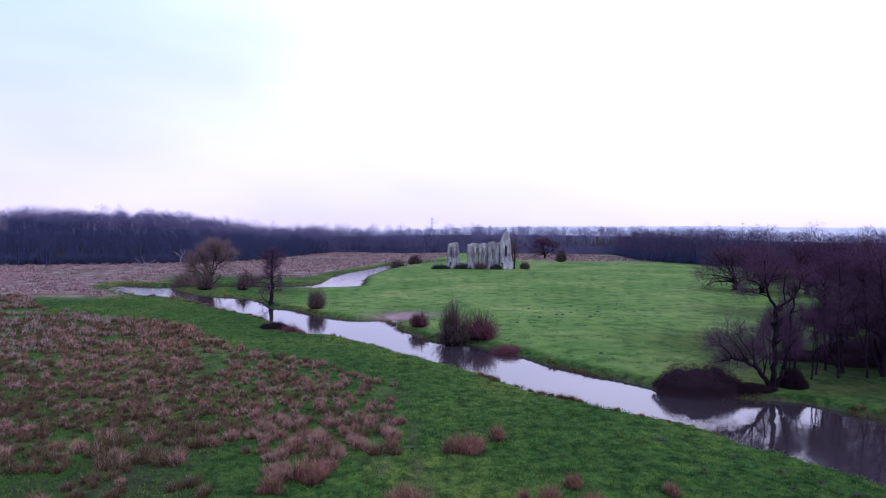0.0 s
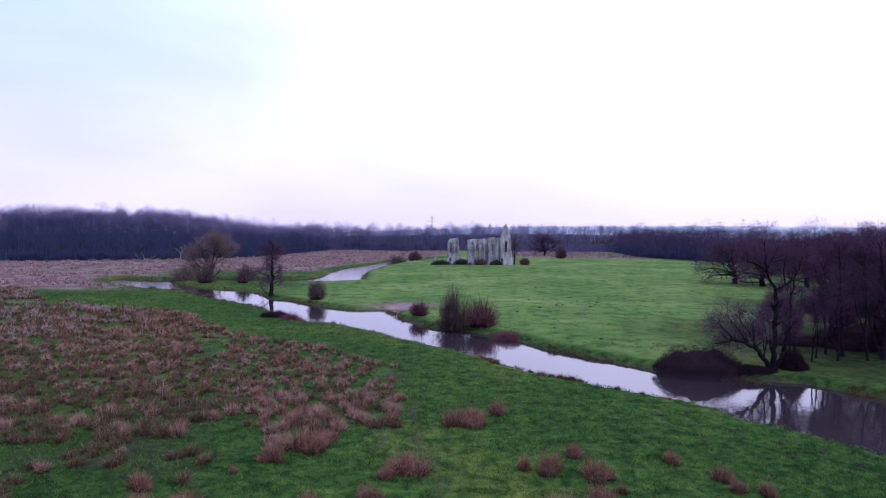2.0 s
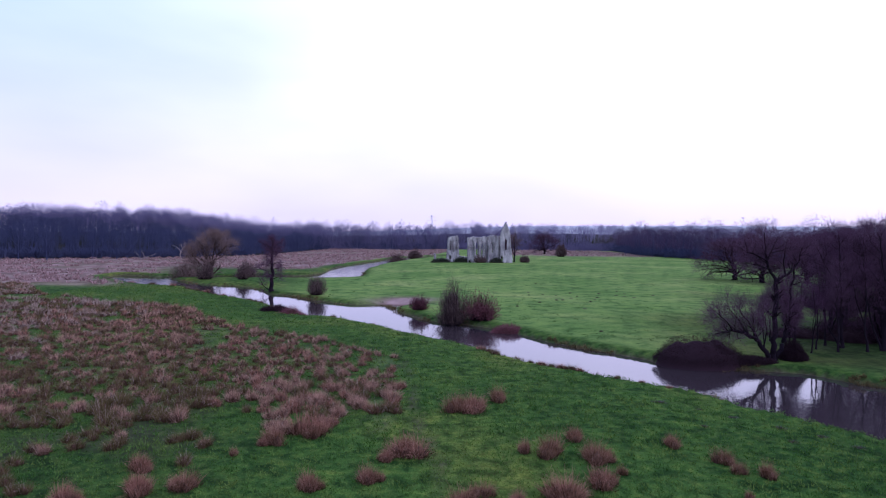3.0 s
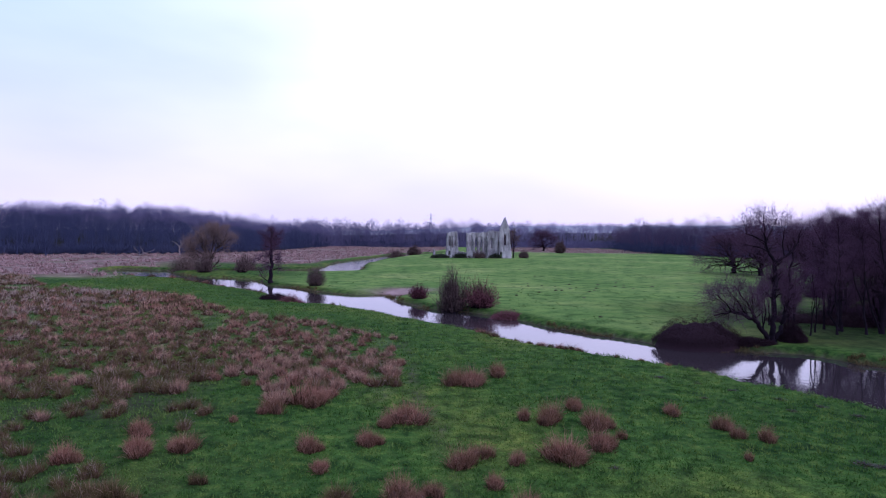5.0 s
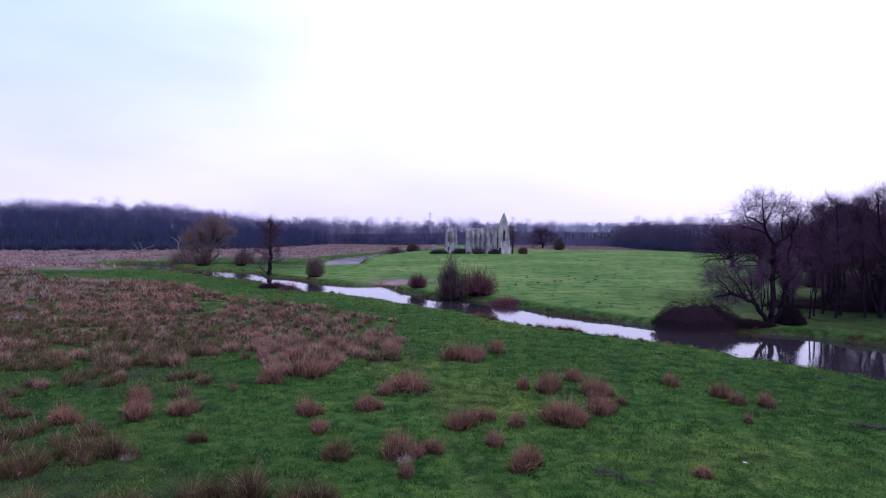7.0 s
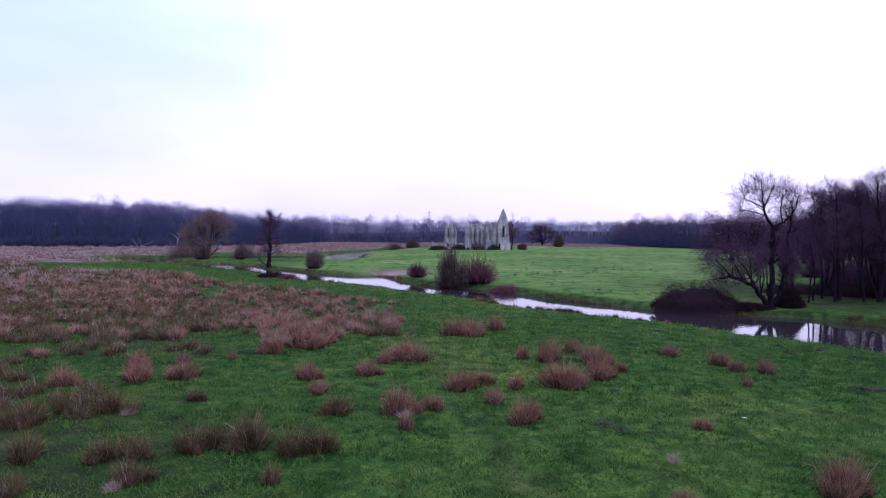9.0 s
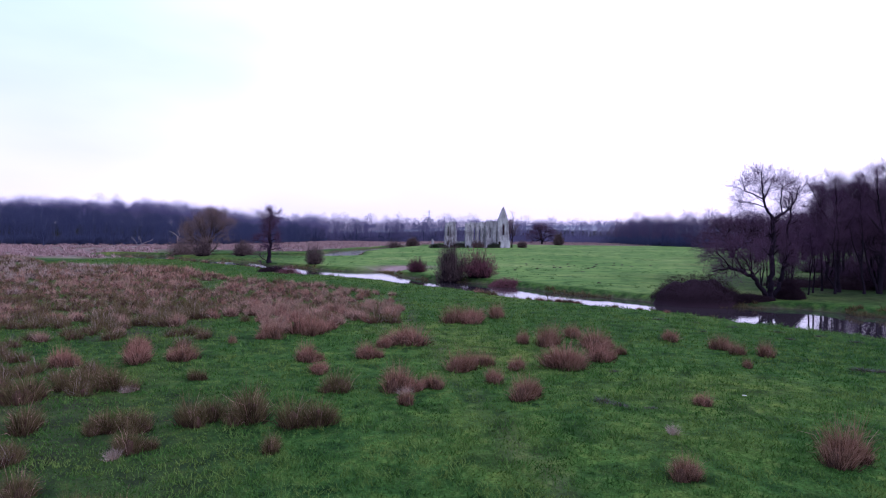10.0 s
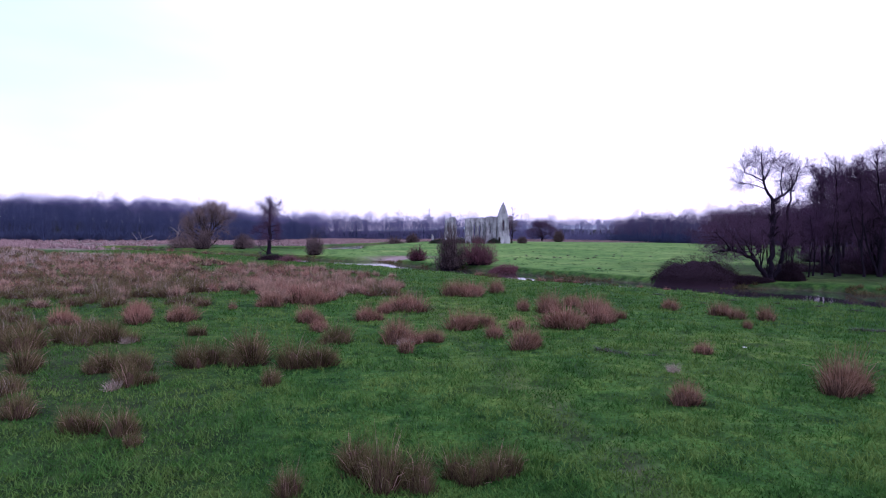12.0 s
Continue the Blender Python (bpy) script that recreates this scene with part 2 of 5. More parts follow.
    l.new(bp.outputs[0], b.inputs["Normal"])
    return m


def water_material():
    m = bpy.data.materials.new("river_water")
    m.use_nodes = True
    n, l = m.node_tree.nodes, m.node_tree.links
    b = n["Principled BSDF"]
    b.inputs["Base Color"].default_value = (0.030, 0.024, 0.030, 1)
    b.inputs["Roughness"].default_value = 0.035
    b.inputs["IOR"].default_value = 1.6
    tc, t1, bp = n.new("ShaderNodeTexCoord"), n.new("ShaderNodeTexNoise"), n.new("ShaderNodeBump")
    t1.inputs["Scale"].default_value, t1.inputs["Detail"].default_value = 1.4, 4
    l.new(tc.outputs["Object"], t1.inputs["Vector"])
    l.new(t1.outputs[0], bp.inputs["Height"])
    # glassy by the trees, wind-rippled up the open reach
    sep, ripple = n.new("ShaderNodeSeparateXYZ"), n.new("ShaderNodeMapRange")
    l.new(tc.outputs["Object"], sep.inputs[0])
    l.new(sep.outputs[1], ripple.inputs["Value"])
    for key, value in (("From Min", 70.0), ("From Max", 190.0), ("To Min", 0.12), ("To Max", 0.4)):
        ripple.inputs[key].default_value = value
    l.new(ripple.outputs[0], bp.inputs["Strength"])
    bp.inputs["Distance"].default_value = 0.06
    l.new(bp.outputs[0], b.inputs["Normal"])
    return m


# ---- mesh tools ----
def value_noise(x, y, scale, seed):
    x, y = np.asarray(x, float) / scale, np.asarray(y, float) / scale
    xi, yi = np.floor(x).astype(np.int64), np.floor(y).astype(np.int64)
    fx, fy = x - xi, y - yi
    fx, fy = fx * fx * (3 - 2 * fx), fy * fy * (3 - 2 * fy)

    def h(a, c):
        v = (a * 374761393 + c * 668265263 + seed * 1442695041) & 0xFFFFFFFF
        v = ((v ^ (v >> 13)) * 1274126177) & 0xFFFFFFFF
        return ((v ^ (v >> 16)) & 0xFFFF) / 65535.0
    return (h(xi, yi) * (1 - fx) + h(xi + 1, yi) * fx) * (1 - fy) + (h(xi, yi + 1) * (1 - fx) + h(xi + 1, yi + 1) * fx) * fy


def smooth(a, b, x):
    t = np.clip((np.asarray(x, float) - a) / (b - a), 0, 1)
    return t * t * (3 - 2 * t)


class Geo:
    """Gathers vertices and triangles, each triangle with the number of its material."""

    def __init__(self):
        self.v, self.t, self.m, self.n = [], [], [], 0

    def add(self, v, t, m=0):
        self.v.append(np.asarray(v, np.float32).reshape(-1, 3))
        self.t.append(np.asarray(t, np.int32).reshape(-1, 3) + self.n)
        self.m.append(np.zeros(len(self.t[-1]), np.int32) + m)
        self.n += len(self.v[-1])

    def arrays(self):
        return np.concatenate(self.v), np.concatenate(self.t), np.concatenate(self.m)

    def mesh(self, name, mat, shade=False):
        v, t, m = self.arrays()
        me = bpy.data.meshes.new(name)
        me.vertices.add(len(v))
        me.vertices.foreach_set("co", v.ravel())
        me.loops.add(3 * len(t))
        me.loops.foreach_set("vertex_index", t.ravel())
        me.polygons.add(len(t))
        me.polygons.foreach_set("loop_start", np.arange(0, 3 * len(t), 3, dtype=np.int32))
        if shade:
            me.polygons.foreach_set("use_smooth", np.ones(len(t), bool))
        me.update(calc_edges=True)
        mats = mat if isinstance(mat, tuple) else (mat,)
        for k in mats:
            me.materials.append(k)
        if len(mats) > 1:
            me.polygons.foreach_set("material_index", m)
        return me


def part(name, geo, mat, parent, label="", shade=False):
    ob = new(name, geo.mesh(name, mat, shade))
    ob.parent = parent
    if label:
        tagged(ob, label)
    return ob


def tube(geo, pts, radii, sides):
    pts, radii = np.asarray(pts, float), np.asarray(radii, float)
    k = len(pts)
    d = np.gradient(pts, axis=0)
    d /= np.linalg.norm(d, axis=1, keepdims=True) + 1e-9
    ref = np.where(np.abs(d[:, 2:3]) > 0.9, np.array([[1.0, 0, 0]]), np.array([[0, 0, 1.0]]))
    u = np.cross(d, ref)
    u /= np.linalg.norm(u, axis=1, keepdims=True) + 1e-9
    w = np.cross(d, u)
    a = np.arange(sides) * 2 * np.pi / sides
    ring = pts[:, None] + radii[:, None, None] * (np.cos(a)[None, :, None] * u[:, None] + np.sin(a)[None, :, None] * w[:, None])
    i, j = np.meshgrid(np.arange(k - 1), np.arange(sides), indexing="ij")
    j2 = (j + 1) % sides
    q = np.stack([i * sides + j, i * sides + j2, (i + 1) * sides + j2, (i + 1) * sides + j], -1).reshape(-1, 4)
    geo.add(ring.reshape(-1, 3), np.concatenate([q[:, [0, 1, 2]], q[:, [0, 2, 3]]]))


def unit(v):
    return v / (np.linalg.norm(v, axis=-1, keepdims=True) + 1e-9)


def slivers(geo, base, way, length, width, rng, m=0):
    """One thin tapering triangle for each base point."""
    side = unit(np.cross(way, rng.normal(size=way.shape)))
    w = (np.asarray(width) * np.ones(len(base)))[:, None] * 0.5
    tip = base + way * np.asarray(length)[:, None]
    v = np.stack([base - side * w, base + side * w, tip], 1).reshape(-1, 3)
    geo.add(v, np.arange(len(v)).reshape(-1, 3), m)
    return tip


def twigs(geo, base, way, rng, count, length, width, forks=3, droop=0.0):
    """Sprays of fine twigs at the branch ends."""
    if len(base) == 0:
        return
    b, w = np.repeat(base, count, 0), np.repeat(way, count, 0)
    w = unit(w + rng.normal(size=w.shape) * 0.75 + np.array([0, 0, 0.3 - droop]))
    ln = length * rng.uniform(0.5, 1.2, len(b))
    slivers(geo, b, w, ln, width * 1.3, rng)
    if forks:
        f = rng.uniform(0.2, 0.9, (len(b), forks))
        b2 = (b[:, None] + w[:, None] * (f * ln[:, None])[..., None]).reshape(-1, 3)
        w2 = unit(np.repeat(w, forks, 0) + rng.normal(size=(len(b2), 3)) * 0.5 + np.array([0, 0, 0.2 - droop]))
        slivers(geo, b2, w2, np.repeat(ln, forks) * rng.uniform(0.35, 0.75, len(b2)), width, rng)


def branch_out(geo, rng, p, d, length, r, level, spec, ends):
    """One limb and, from it, its smaller limbs."""
    k = 5 if level < 2 else 3
    pts, way = [np.array(p, float)], unit(np.array(d, float))
    for _ in range(k):
        way = unit(way + rng.normal(size=3) * spec["wander"] + np.array([0, 0, spec["rise"]]))
        pts.append(pts[-1] + way * length / k)
    pts = np.array(pts)
    radii = np.linspace(r, r * 0.4, k + 1)
    tube(geo, pts, radii, 6 if level == 0 else (4 if level == 1 else 3))
    if level >= spec["levels"]:
        ends.append((pts[-1], way))
        ends.append((pts[-2], unit(way + rng.normal(size=3) * 0.7)))
        ends.append((pts[1], unit(way + rng.normal(size=3) * 0.9)))
        return
    for c in range(spec["kids"][min(level, len(spec["kids"]) - 1)]):
        s = rng.uniform(0.25 if level else spec["clear"], 1.0) * k
        i = min(int(s), k - 1)
        q = pts[i] + (pts[i + 1] - pts[i]) * (s - i)
        axis = unit(pts[i + 1] - pts[i])
        out = unit(np.cross(axis, rng.normal(size=3)))
        a = radians(rng.uniform(*spec["angle"]))
        branch_out(geo, rng, q, axis * math.cos(a) + out * math.sin(a), length * rng.uniform(*spec["shrink"]) * (1.15 - 0.35 * s / k),
                   radii[i] * rng.uniform(0.45, 0.65), level + 1, spec, ends)


def make_tree(name, label, seed, limbs, spec, bark, twig, twig_count=5, twig_len=0.9, twig_w=0.03, forks=3, droop=0.0, group=""):
    """limbs: the main limbs as (points, foot radius, tip radius); the rest grows from them."""
    rng = np.random.default_rng(seed)
    thing = new(name)
    trunk, spray, ends = Geo(), Geo(), []
    for pts, r0, r1 in limbs:
        pts = np.array(pts, float)
        s = np.linspace(0, len(pts) - 1, 4 * len(pts))
        fine = np.stack([np.interp(s, np.arange(len(pts)), pts[:, i]) for i in range(3)], 1)
        fine[1:-1] += rng.normal(size=(len(fine) - 2, 3)) * r0 * 0.25
        radii = np.linspace(r0, r1, len(fine))
        radii[0] *= 1.35
        tube(trunk, fine, radii, 9)
        total = np.linalg.norm(np.diff(fine, axis=0), axis=1).sum()
        for c in range(max(3, int(total * spec["per_metre"]))):
            s = rng.uniform(spec["clear"], 1.0) * (len(fine) - 1)
            i = min(int(s), len(fine) - 2)
            axis = unit(fine[i + 1] - fine[i])
            out = unit(np.cross(axis, rng.normal(size=3)))
            a = radians(rng.uniform(*spec["angle"]))
            branch_out(trunk, rng, fine[i], axis * math.cos(a) + out * math.sin(a), spec["reach"] * rng.uniform(0.6, 1.1) * (1.2 - 0.6 * s / len(fine)),
                       max(radii[i] * 0.45, 0.02), 1, spec, ends)
        ends.append((fine[-1], unit(fine[-1] - fine[-2])))
    b, w = np.array([e[0] for e in ends]), np.array([e[1] for e in ends])
    twigs(spray, b, w, rng, twig_count, twig_len, twig_w, forks, droop)
    part("trunk", trunk, bark, thing, shade=True)
    part("crown", spray, twig, thing)
    return tagged(thing, label, "tree", group)


def make_bush(name, label, seed, w, h, mat, stems=260, per=7, twig_w=0.02, cone=0.0, mound=False, twig_len=0.45):
    """A leafless shrub: stems that fan out from the foot to an uneven round or pointed outline."""
    rng = np.random.default_rng(seed)
    thing, stems = new(name), int(stems * 1.5)
    g, s = Geo(), Geo()
    az, u = rng.uniform(0, 2 * np.pi, stems), rng.uniform(0, 1, stems) ** (0.75 if mound else 0.6)
    u = u if cone == 0 else u ** (1 + cone)
    lump = 0.50 + 0.80 * value_noise(np.cos(az) * 2 + 9, np.sin(az) * 2 + u * 2, 0.8, seed)
    tip = np.stack([np.cos(az) * u * w / 2 * lump, np.sin(az) * u * w / 2 * lump * 0.9, h * np.sqrt(np.clip(1.02 - u ** 2, 0.03, 1)) * lump * rng.uniform(0.62, 1.12, stems)], 1)
    foot = tip * np.array([[0.35, 0.35, 0]]) + rng.normal(size=(stems, 3)) * np.array([w * 0.05, w * 0.05, 0])
    mid = (foot + tip) / 2 + rng.normal(size=(stems, 3)) * w * 0.04
    mid[:, 2] = np.maximum(mid[:, 2], 0.05)
    for a, m, t in zip(foot, mid, tip):
        tube(g, [a, m, t], [0.012 * h ** 0.5 + 0.008, 0.012, 0.005], 3)
    f = rng.uniform(0.15, 1.0, (stems, per))[..., None]
    pts = np.where(f < 0.5, foot[:, None] + (mid - foot)[:, None] * f * 2, mid[:, None] + (tip - mid)[:, None] * (f * 2 - 1)).reshape(-1, 3)
    way = unit(np.repeat(tip - foot, per, 0) + np.array([0, 0, 0.15 * h]))
    twigs(s, pts, way, rng, 1, twig_len * (0.6 + 0.15 * h), twig_w, 3)
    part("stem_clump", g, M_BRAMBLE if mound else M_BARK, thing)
    part("crown", s, mat, thing)
    return tagged(thing, label, "bush")


def make_mound(name, label, seed, w, d, h, mat, lean=0.0, twig=0.32, count=5200, fat=0.02):
    """A dense low thicket: an uneven hummock of tangled stems, thick with short arching shoots."""
    rng = np.random.default_rng(seed)
    thing = new(name)

    def top(x, y):
        r = np.sqrt((2 * (x + lean * w * 0.18 * (1 - 2 * np.abs(x) / w)) / w) ** 2 + (2 * y / d) ** 2)
        lump = 0.62 + 0.5 * value_noise(x + 40, y + 40, 1.3, seed) + 0.26 * value_noise(x + 40, y + 40, 0.5, seed + 1)
        return h * np.clip(1 - r ** 1.8, 0, 1) ** 0.85 * lump
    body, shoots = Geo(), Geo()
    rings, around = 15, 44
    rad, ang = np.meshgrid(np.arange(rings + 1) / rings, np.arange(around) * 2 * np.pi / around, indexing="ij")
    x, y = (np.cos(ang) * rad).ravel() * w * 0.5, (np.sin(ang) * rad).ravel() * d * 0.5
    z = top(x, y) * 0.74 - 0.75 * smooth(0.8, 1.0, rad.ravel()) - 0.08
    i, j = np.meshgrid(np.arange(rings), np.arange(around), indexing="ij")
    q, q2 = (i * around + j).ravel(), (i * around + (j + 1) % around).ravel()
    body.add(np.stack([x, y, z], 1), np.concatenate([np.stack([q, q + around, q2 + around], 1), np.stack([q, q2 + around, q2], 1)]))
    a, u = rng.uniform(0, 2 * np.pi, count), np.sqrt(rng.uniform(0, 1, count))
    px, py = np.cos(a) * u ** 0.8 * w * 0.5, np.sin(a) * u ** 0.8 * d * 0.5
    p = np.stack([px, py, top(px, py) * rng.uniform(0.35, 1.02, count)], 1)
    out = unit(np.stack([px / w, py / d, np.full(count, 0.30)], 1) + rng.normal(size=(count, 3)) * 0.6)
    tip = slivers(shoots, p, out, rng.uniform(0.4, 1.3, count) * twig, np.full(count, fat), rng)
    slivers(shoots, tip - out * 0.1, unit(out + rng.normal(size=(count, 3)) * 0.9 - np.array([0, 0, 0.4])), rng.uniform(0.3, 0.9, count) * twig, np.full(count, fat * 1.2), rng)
    part("tangle", body, M_THATCH_SHADE if mat is M_RED else mat, thing, shade=True)
    part("shoot_mass", shoots, mat, thing)
    return tagged(thing, label, "bush")


def blades(geo, rng, foot, way, length, width, bend, m=0):
    """Arching blades of two pieces, three triangles each."""
    n = len(foot)
    side = unit(np.cross(way, rng.normal(size=(n, 3)))) * np.asarray(width)[:, None] * 0.5
    mid = foot + way * (length * 0.55)[:, None]
    out = way * np.array([1, 1, 0])
    tip = mid + (unit(way + out * bend[:, None] - np.array([0, 0, 1]) * (bend * 0.35)[:, None])) * (length * 0.45)[:, None]
    v = np.stack([foot - side, foot + side, mid - side * 0.8, mid + side * 0.8, tip], 1).reshape(-1, 3)
    o = np.arange(n)[:, None, None] * 5
    geo.add(v, (o + np.array([[0, 1, 3], [0, 3, 2], [2, 3, 4]])[None]).reshape(-1, 3), np.repeat(m, 3) if np.ndim(m) else m)


def tussock_geo(seed, count, width=0.03, lean=0.62, thatch=0, straight=1.2, bleached=0.0, core=False):
    """A rush tussock about 1 m across and 0.75 m high, at the origin: some overlapping heads, and matted thatch at the
    foot, painted dark as its shade.
    """
    rng = np.random.default_rng(seed)
    g = Geo()
    heads = rng.integers(2, 5)
    hx, hy, hh = rng.normal(size=heads) * 0.17, rng.normal(size=heads) * 0.17, rng.uniform(0.78, 1.1, heads)
    hx, hy = hx - hx.mean(), hy - hy.mean()
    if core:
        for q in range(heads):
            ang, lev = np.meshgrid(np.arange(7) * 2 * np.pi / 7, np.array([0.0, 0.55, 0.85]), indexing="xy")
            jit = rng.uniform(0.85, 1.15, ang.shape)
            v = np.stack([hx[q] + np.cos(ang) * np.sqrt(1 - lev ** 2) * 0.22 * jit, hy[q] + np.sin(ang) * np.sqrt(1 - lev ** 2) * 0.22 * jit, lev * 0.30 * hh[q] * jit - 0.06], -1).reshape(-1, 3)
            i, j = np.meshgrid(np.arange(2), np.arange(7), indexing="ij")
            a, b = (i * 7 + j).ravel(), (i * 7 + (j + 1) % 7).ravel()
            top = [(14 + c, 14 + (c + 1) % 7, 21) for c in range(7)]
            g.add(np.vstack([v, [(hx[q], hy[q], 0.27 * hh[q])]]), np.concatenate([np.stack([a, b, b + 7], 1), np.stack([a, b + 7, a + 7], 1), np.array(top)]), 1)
    for n, kind in ((count, "bent"), (int(count * straight), "straight"), (thatch, "thatch")):
        if n == 0:
            continue
        low = kind == "thatch"
        which = rng.integers(0, heads, n)
        az, u = rng.uniform(0, 2 * np.pi, n), np.sqrt(rng.uniform(0, 1, n))
        r = 0.34 if low else 0.22
        foot = np.stack([hx[which] + np.cos(az) * u * r, hy[which] + np.sin(az) * u * r, np.full(n, -0.06)], 1)
        az2 = az + rng.normal(size=n) * 0.85
        tilt = u * lean * rng.uniform(0.5, 1.3, n) + np.abs(rng.normal(size=n)) * (0.6 if low else 0.20)
        way = unit(np.stack([np.cos(az2) * np.sin(tilt), np.sin(az2) * np.sin(tilt), np.cos(tilt)], 1))
        ln = rng.uniform(0.14, 0.40, n) if low else rng.uniform(0.55, 0.88, n) * hh[which] * (1 - 0.28 * u * u)
        if kind == "straight":
            ln *= rng.uniform(0.6, 1.08, n)
        wd = rng.uniform(0.6, 1.4, n) * width * (2.0 if low else 1)
        if kind == "bent":
            pale = rng.uniform(0, 1, n) < bleached
            blades(g, rng, foot, way, np.where(pale, ln * 1.08, ln * 1.03), wd, rng.uniform(0.2, 1.9, n), pale.astype(np.int32) * 2)
        else:
            # dark blades stay short, so the foot looks shaded and the tips pale
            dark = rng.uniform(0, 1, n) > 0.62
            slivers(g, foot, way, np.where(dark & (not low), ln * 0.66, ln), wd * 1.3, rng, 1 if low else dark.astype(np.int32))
    return g


def scatter(geo, protos, xs, ys, zs, scales, rng, squash=None):
    """Copies of small meshes, turned at random, joined into one."""
    arrays = [p.arrays() for p in protos]
    for x, y, z, s in zip(xs, ys, zs, scales):
        v, t, mi = arrays[rng.integers(len(arrays))]
        a = rng.uniform(0, 2 * np.pi)
        c, d = math.cos(a) * s, math.sin(a) * s
        hz = s * (rng.uniform(0.85, 1.15) if squash is None else squash)
        geo.add(np.stack([v[:, 0] * c - v[:, 1] * d + x, v[:, 0] * d + v[:, 1] * c + y, v[:, 2] * hz + z], 1), t, mi)


# ---- the valley floor, with the river let into it ----
WATER = -0.75
NEAR_BANK = [(-84.0, 150.0), (-75.3, 142.6), (-66.8, 134.8), (-54.4, 129.2), (-49.6, 122.0), (-39.2, 111.2), (-33.4, 105.4), (-27.3, 97.6), (-21.0, 86.3), (-15.0, 84.9), (-9.6, 79.6), (-3.8, 71.7), (2.8, 64.0), (7.9, 56.8), (12.0, 52.8), (15.7, 49.1), (19.1, 46.2), (21.7, 41.7), (23.8, 38.2), (25.7, 35.7), (29.0, 30.8), (34.5, 21.8), (43.5, 8.8)]
FAR_BANK = [(-86.5, 163.2), (-75.7, 159.2), (-59.0, 143.5), (-54.1, 138.6), (-42.3, 132.7), (-33.4, 118.5), (-29.3, 115.5), (-24.2, 109.6), (-17.5, 103.7), (-13.4, 101.7), (-9.3, 101.2), (-7.1, 94.4), (-3.3, 86.5), (0.0, 82.9), (4.3, 80.1), (8.6, 74.6), (13.2, 66.8), (18.3, 61.3), (21.1, 56.8), (26.6, 55.6), (31.2, 54.1), (34.3, 51.1), (36.1, 49.2), (42.5, 40.0), (54.0, 20.0)]
REACH_LOW = [(-73.7, 153.0), (-49.5, 155.5), (-38.0, 156.6), (-27.2, 160.6), (-22.6, 168.0), (-24.9, 199.0), (-21.9, 243.0), (-10.3, 292.0), (9.8, 321.4)]
REACH_UP = [(-73.7, 160.2), (-53.1, 164.2), (-41.3, 168.1), (-35.4, 177.9), (-36.7, 204.5), (-34.7, 229.0), (-29.5, 257.5), (-19.7, 304.7), (3.9, 334.2)]


def flowing(pts, seed, steps=7):
    """A smooth, slightly ragged bank line through a few points."""
    p = np.array(pts, float)
    p = np.vstack([2 * p[0] - p[1], p, 2 * p[-1] - p[-2]])
    out = []
    for i in range(1, len(p) - 2):
        for s in np.arange(steps) / steps:
            a, b, c, d = p[i - 1], p[i], p[i + 1], p[i + 2]
            out.append(0.5 * (2 * b + (c - a) * s + (2 * a - 5 * b + 4 * c - d) * s * s + (3 * b - a - 3 * c + d) * s ** 3))
    out = np.array(out)
    out[:, 0] += (value_noise(out[:, 0], out[:, 1], 2.2, seed) - 0.5) * 0.9
    out[:, 1] += (value_noise(out[:, 0], out[:, 1], 2.2, seed + 1) - 0.5) * 0.9
    return out


CHANNELS = [np.vstack([flowing(NEAR_BANK, 3), flowing(FAR_BANK, 5)[::-1]]), np.vstack([flowing(REACH_LOW, 7), flowing(REACH_UP, 9)[::-1]])]


def shore(x, y):
    """Signed distance to the water's edge: negative in the river."""
    x, y = np.asarray(x, float), np.asarray(y, float)
    best = np.full(x.shape, 40.0)
    for poly in CHANNELS:
        lo, hi = poly.min(0) - 15, poly.max(0) + 15
        k = (x > lo[0]) & (x < hi[0]) & (y > lo[1]) & (y < hi[1])
        px, py = x[k], y[k]
        dist, inside = np.full(px.shape, 40.0), np.zeros(px.shape, bool)
        for (ax, ay), (bx, by) in zip(poly, np.roll(poly, -1, 0)):
            ex, ey = bx - ax, by - ay
            s = np.clip(((px - ax) * ex + (py - ay) * ey) / (ex * ex + ey * ey + 1e-9), 0, 1)
            dist = np.minimum(dist, np.hypot(px - ax - s * ex, py - ay - s * ey))
            if ay != by:
                inside ^= ((ay > py) != (by > py)) & (px < (bx - ax) * (py - ay) / (by - ay) + ax)
        best[k] = np.minimum(best[k], np.where(inside, -dist, dist))
    return best


_nb = np.array(NEAR_BANK)


def near_side(x, y):
    return np.where(np.asarray(y) < np.interp(x, _nb[:, 0], _nb[:, 1]) + 3, 1.0, 0.0)


BEACH = (-6.5, 104.5)


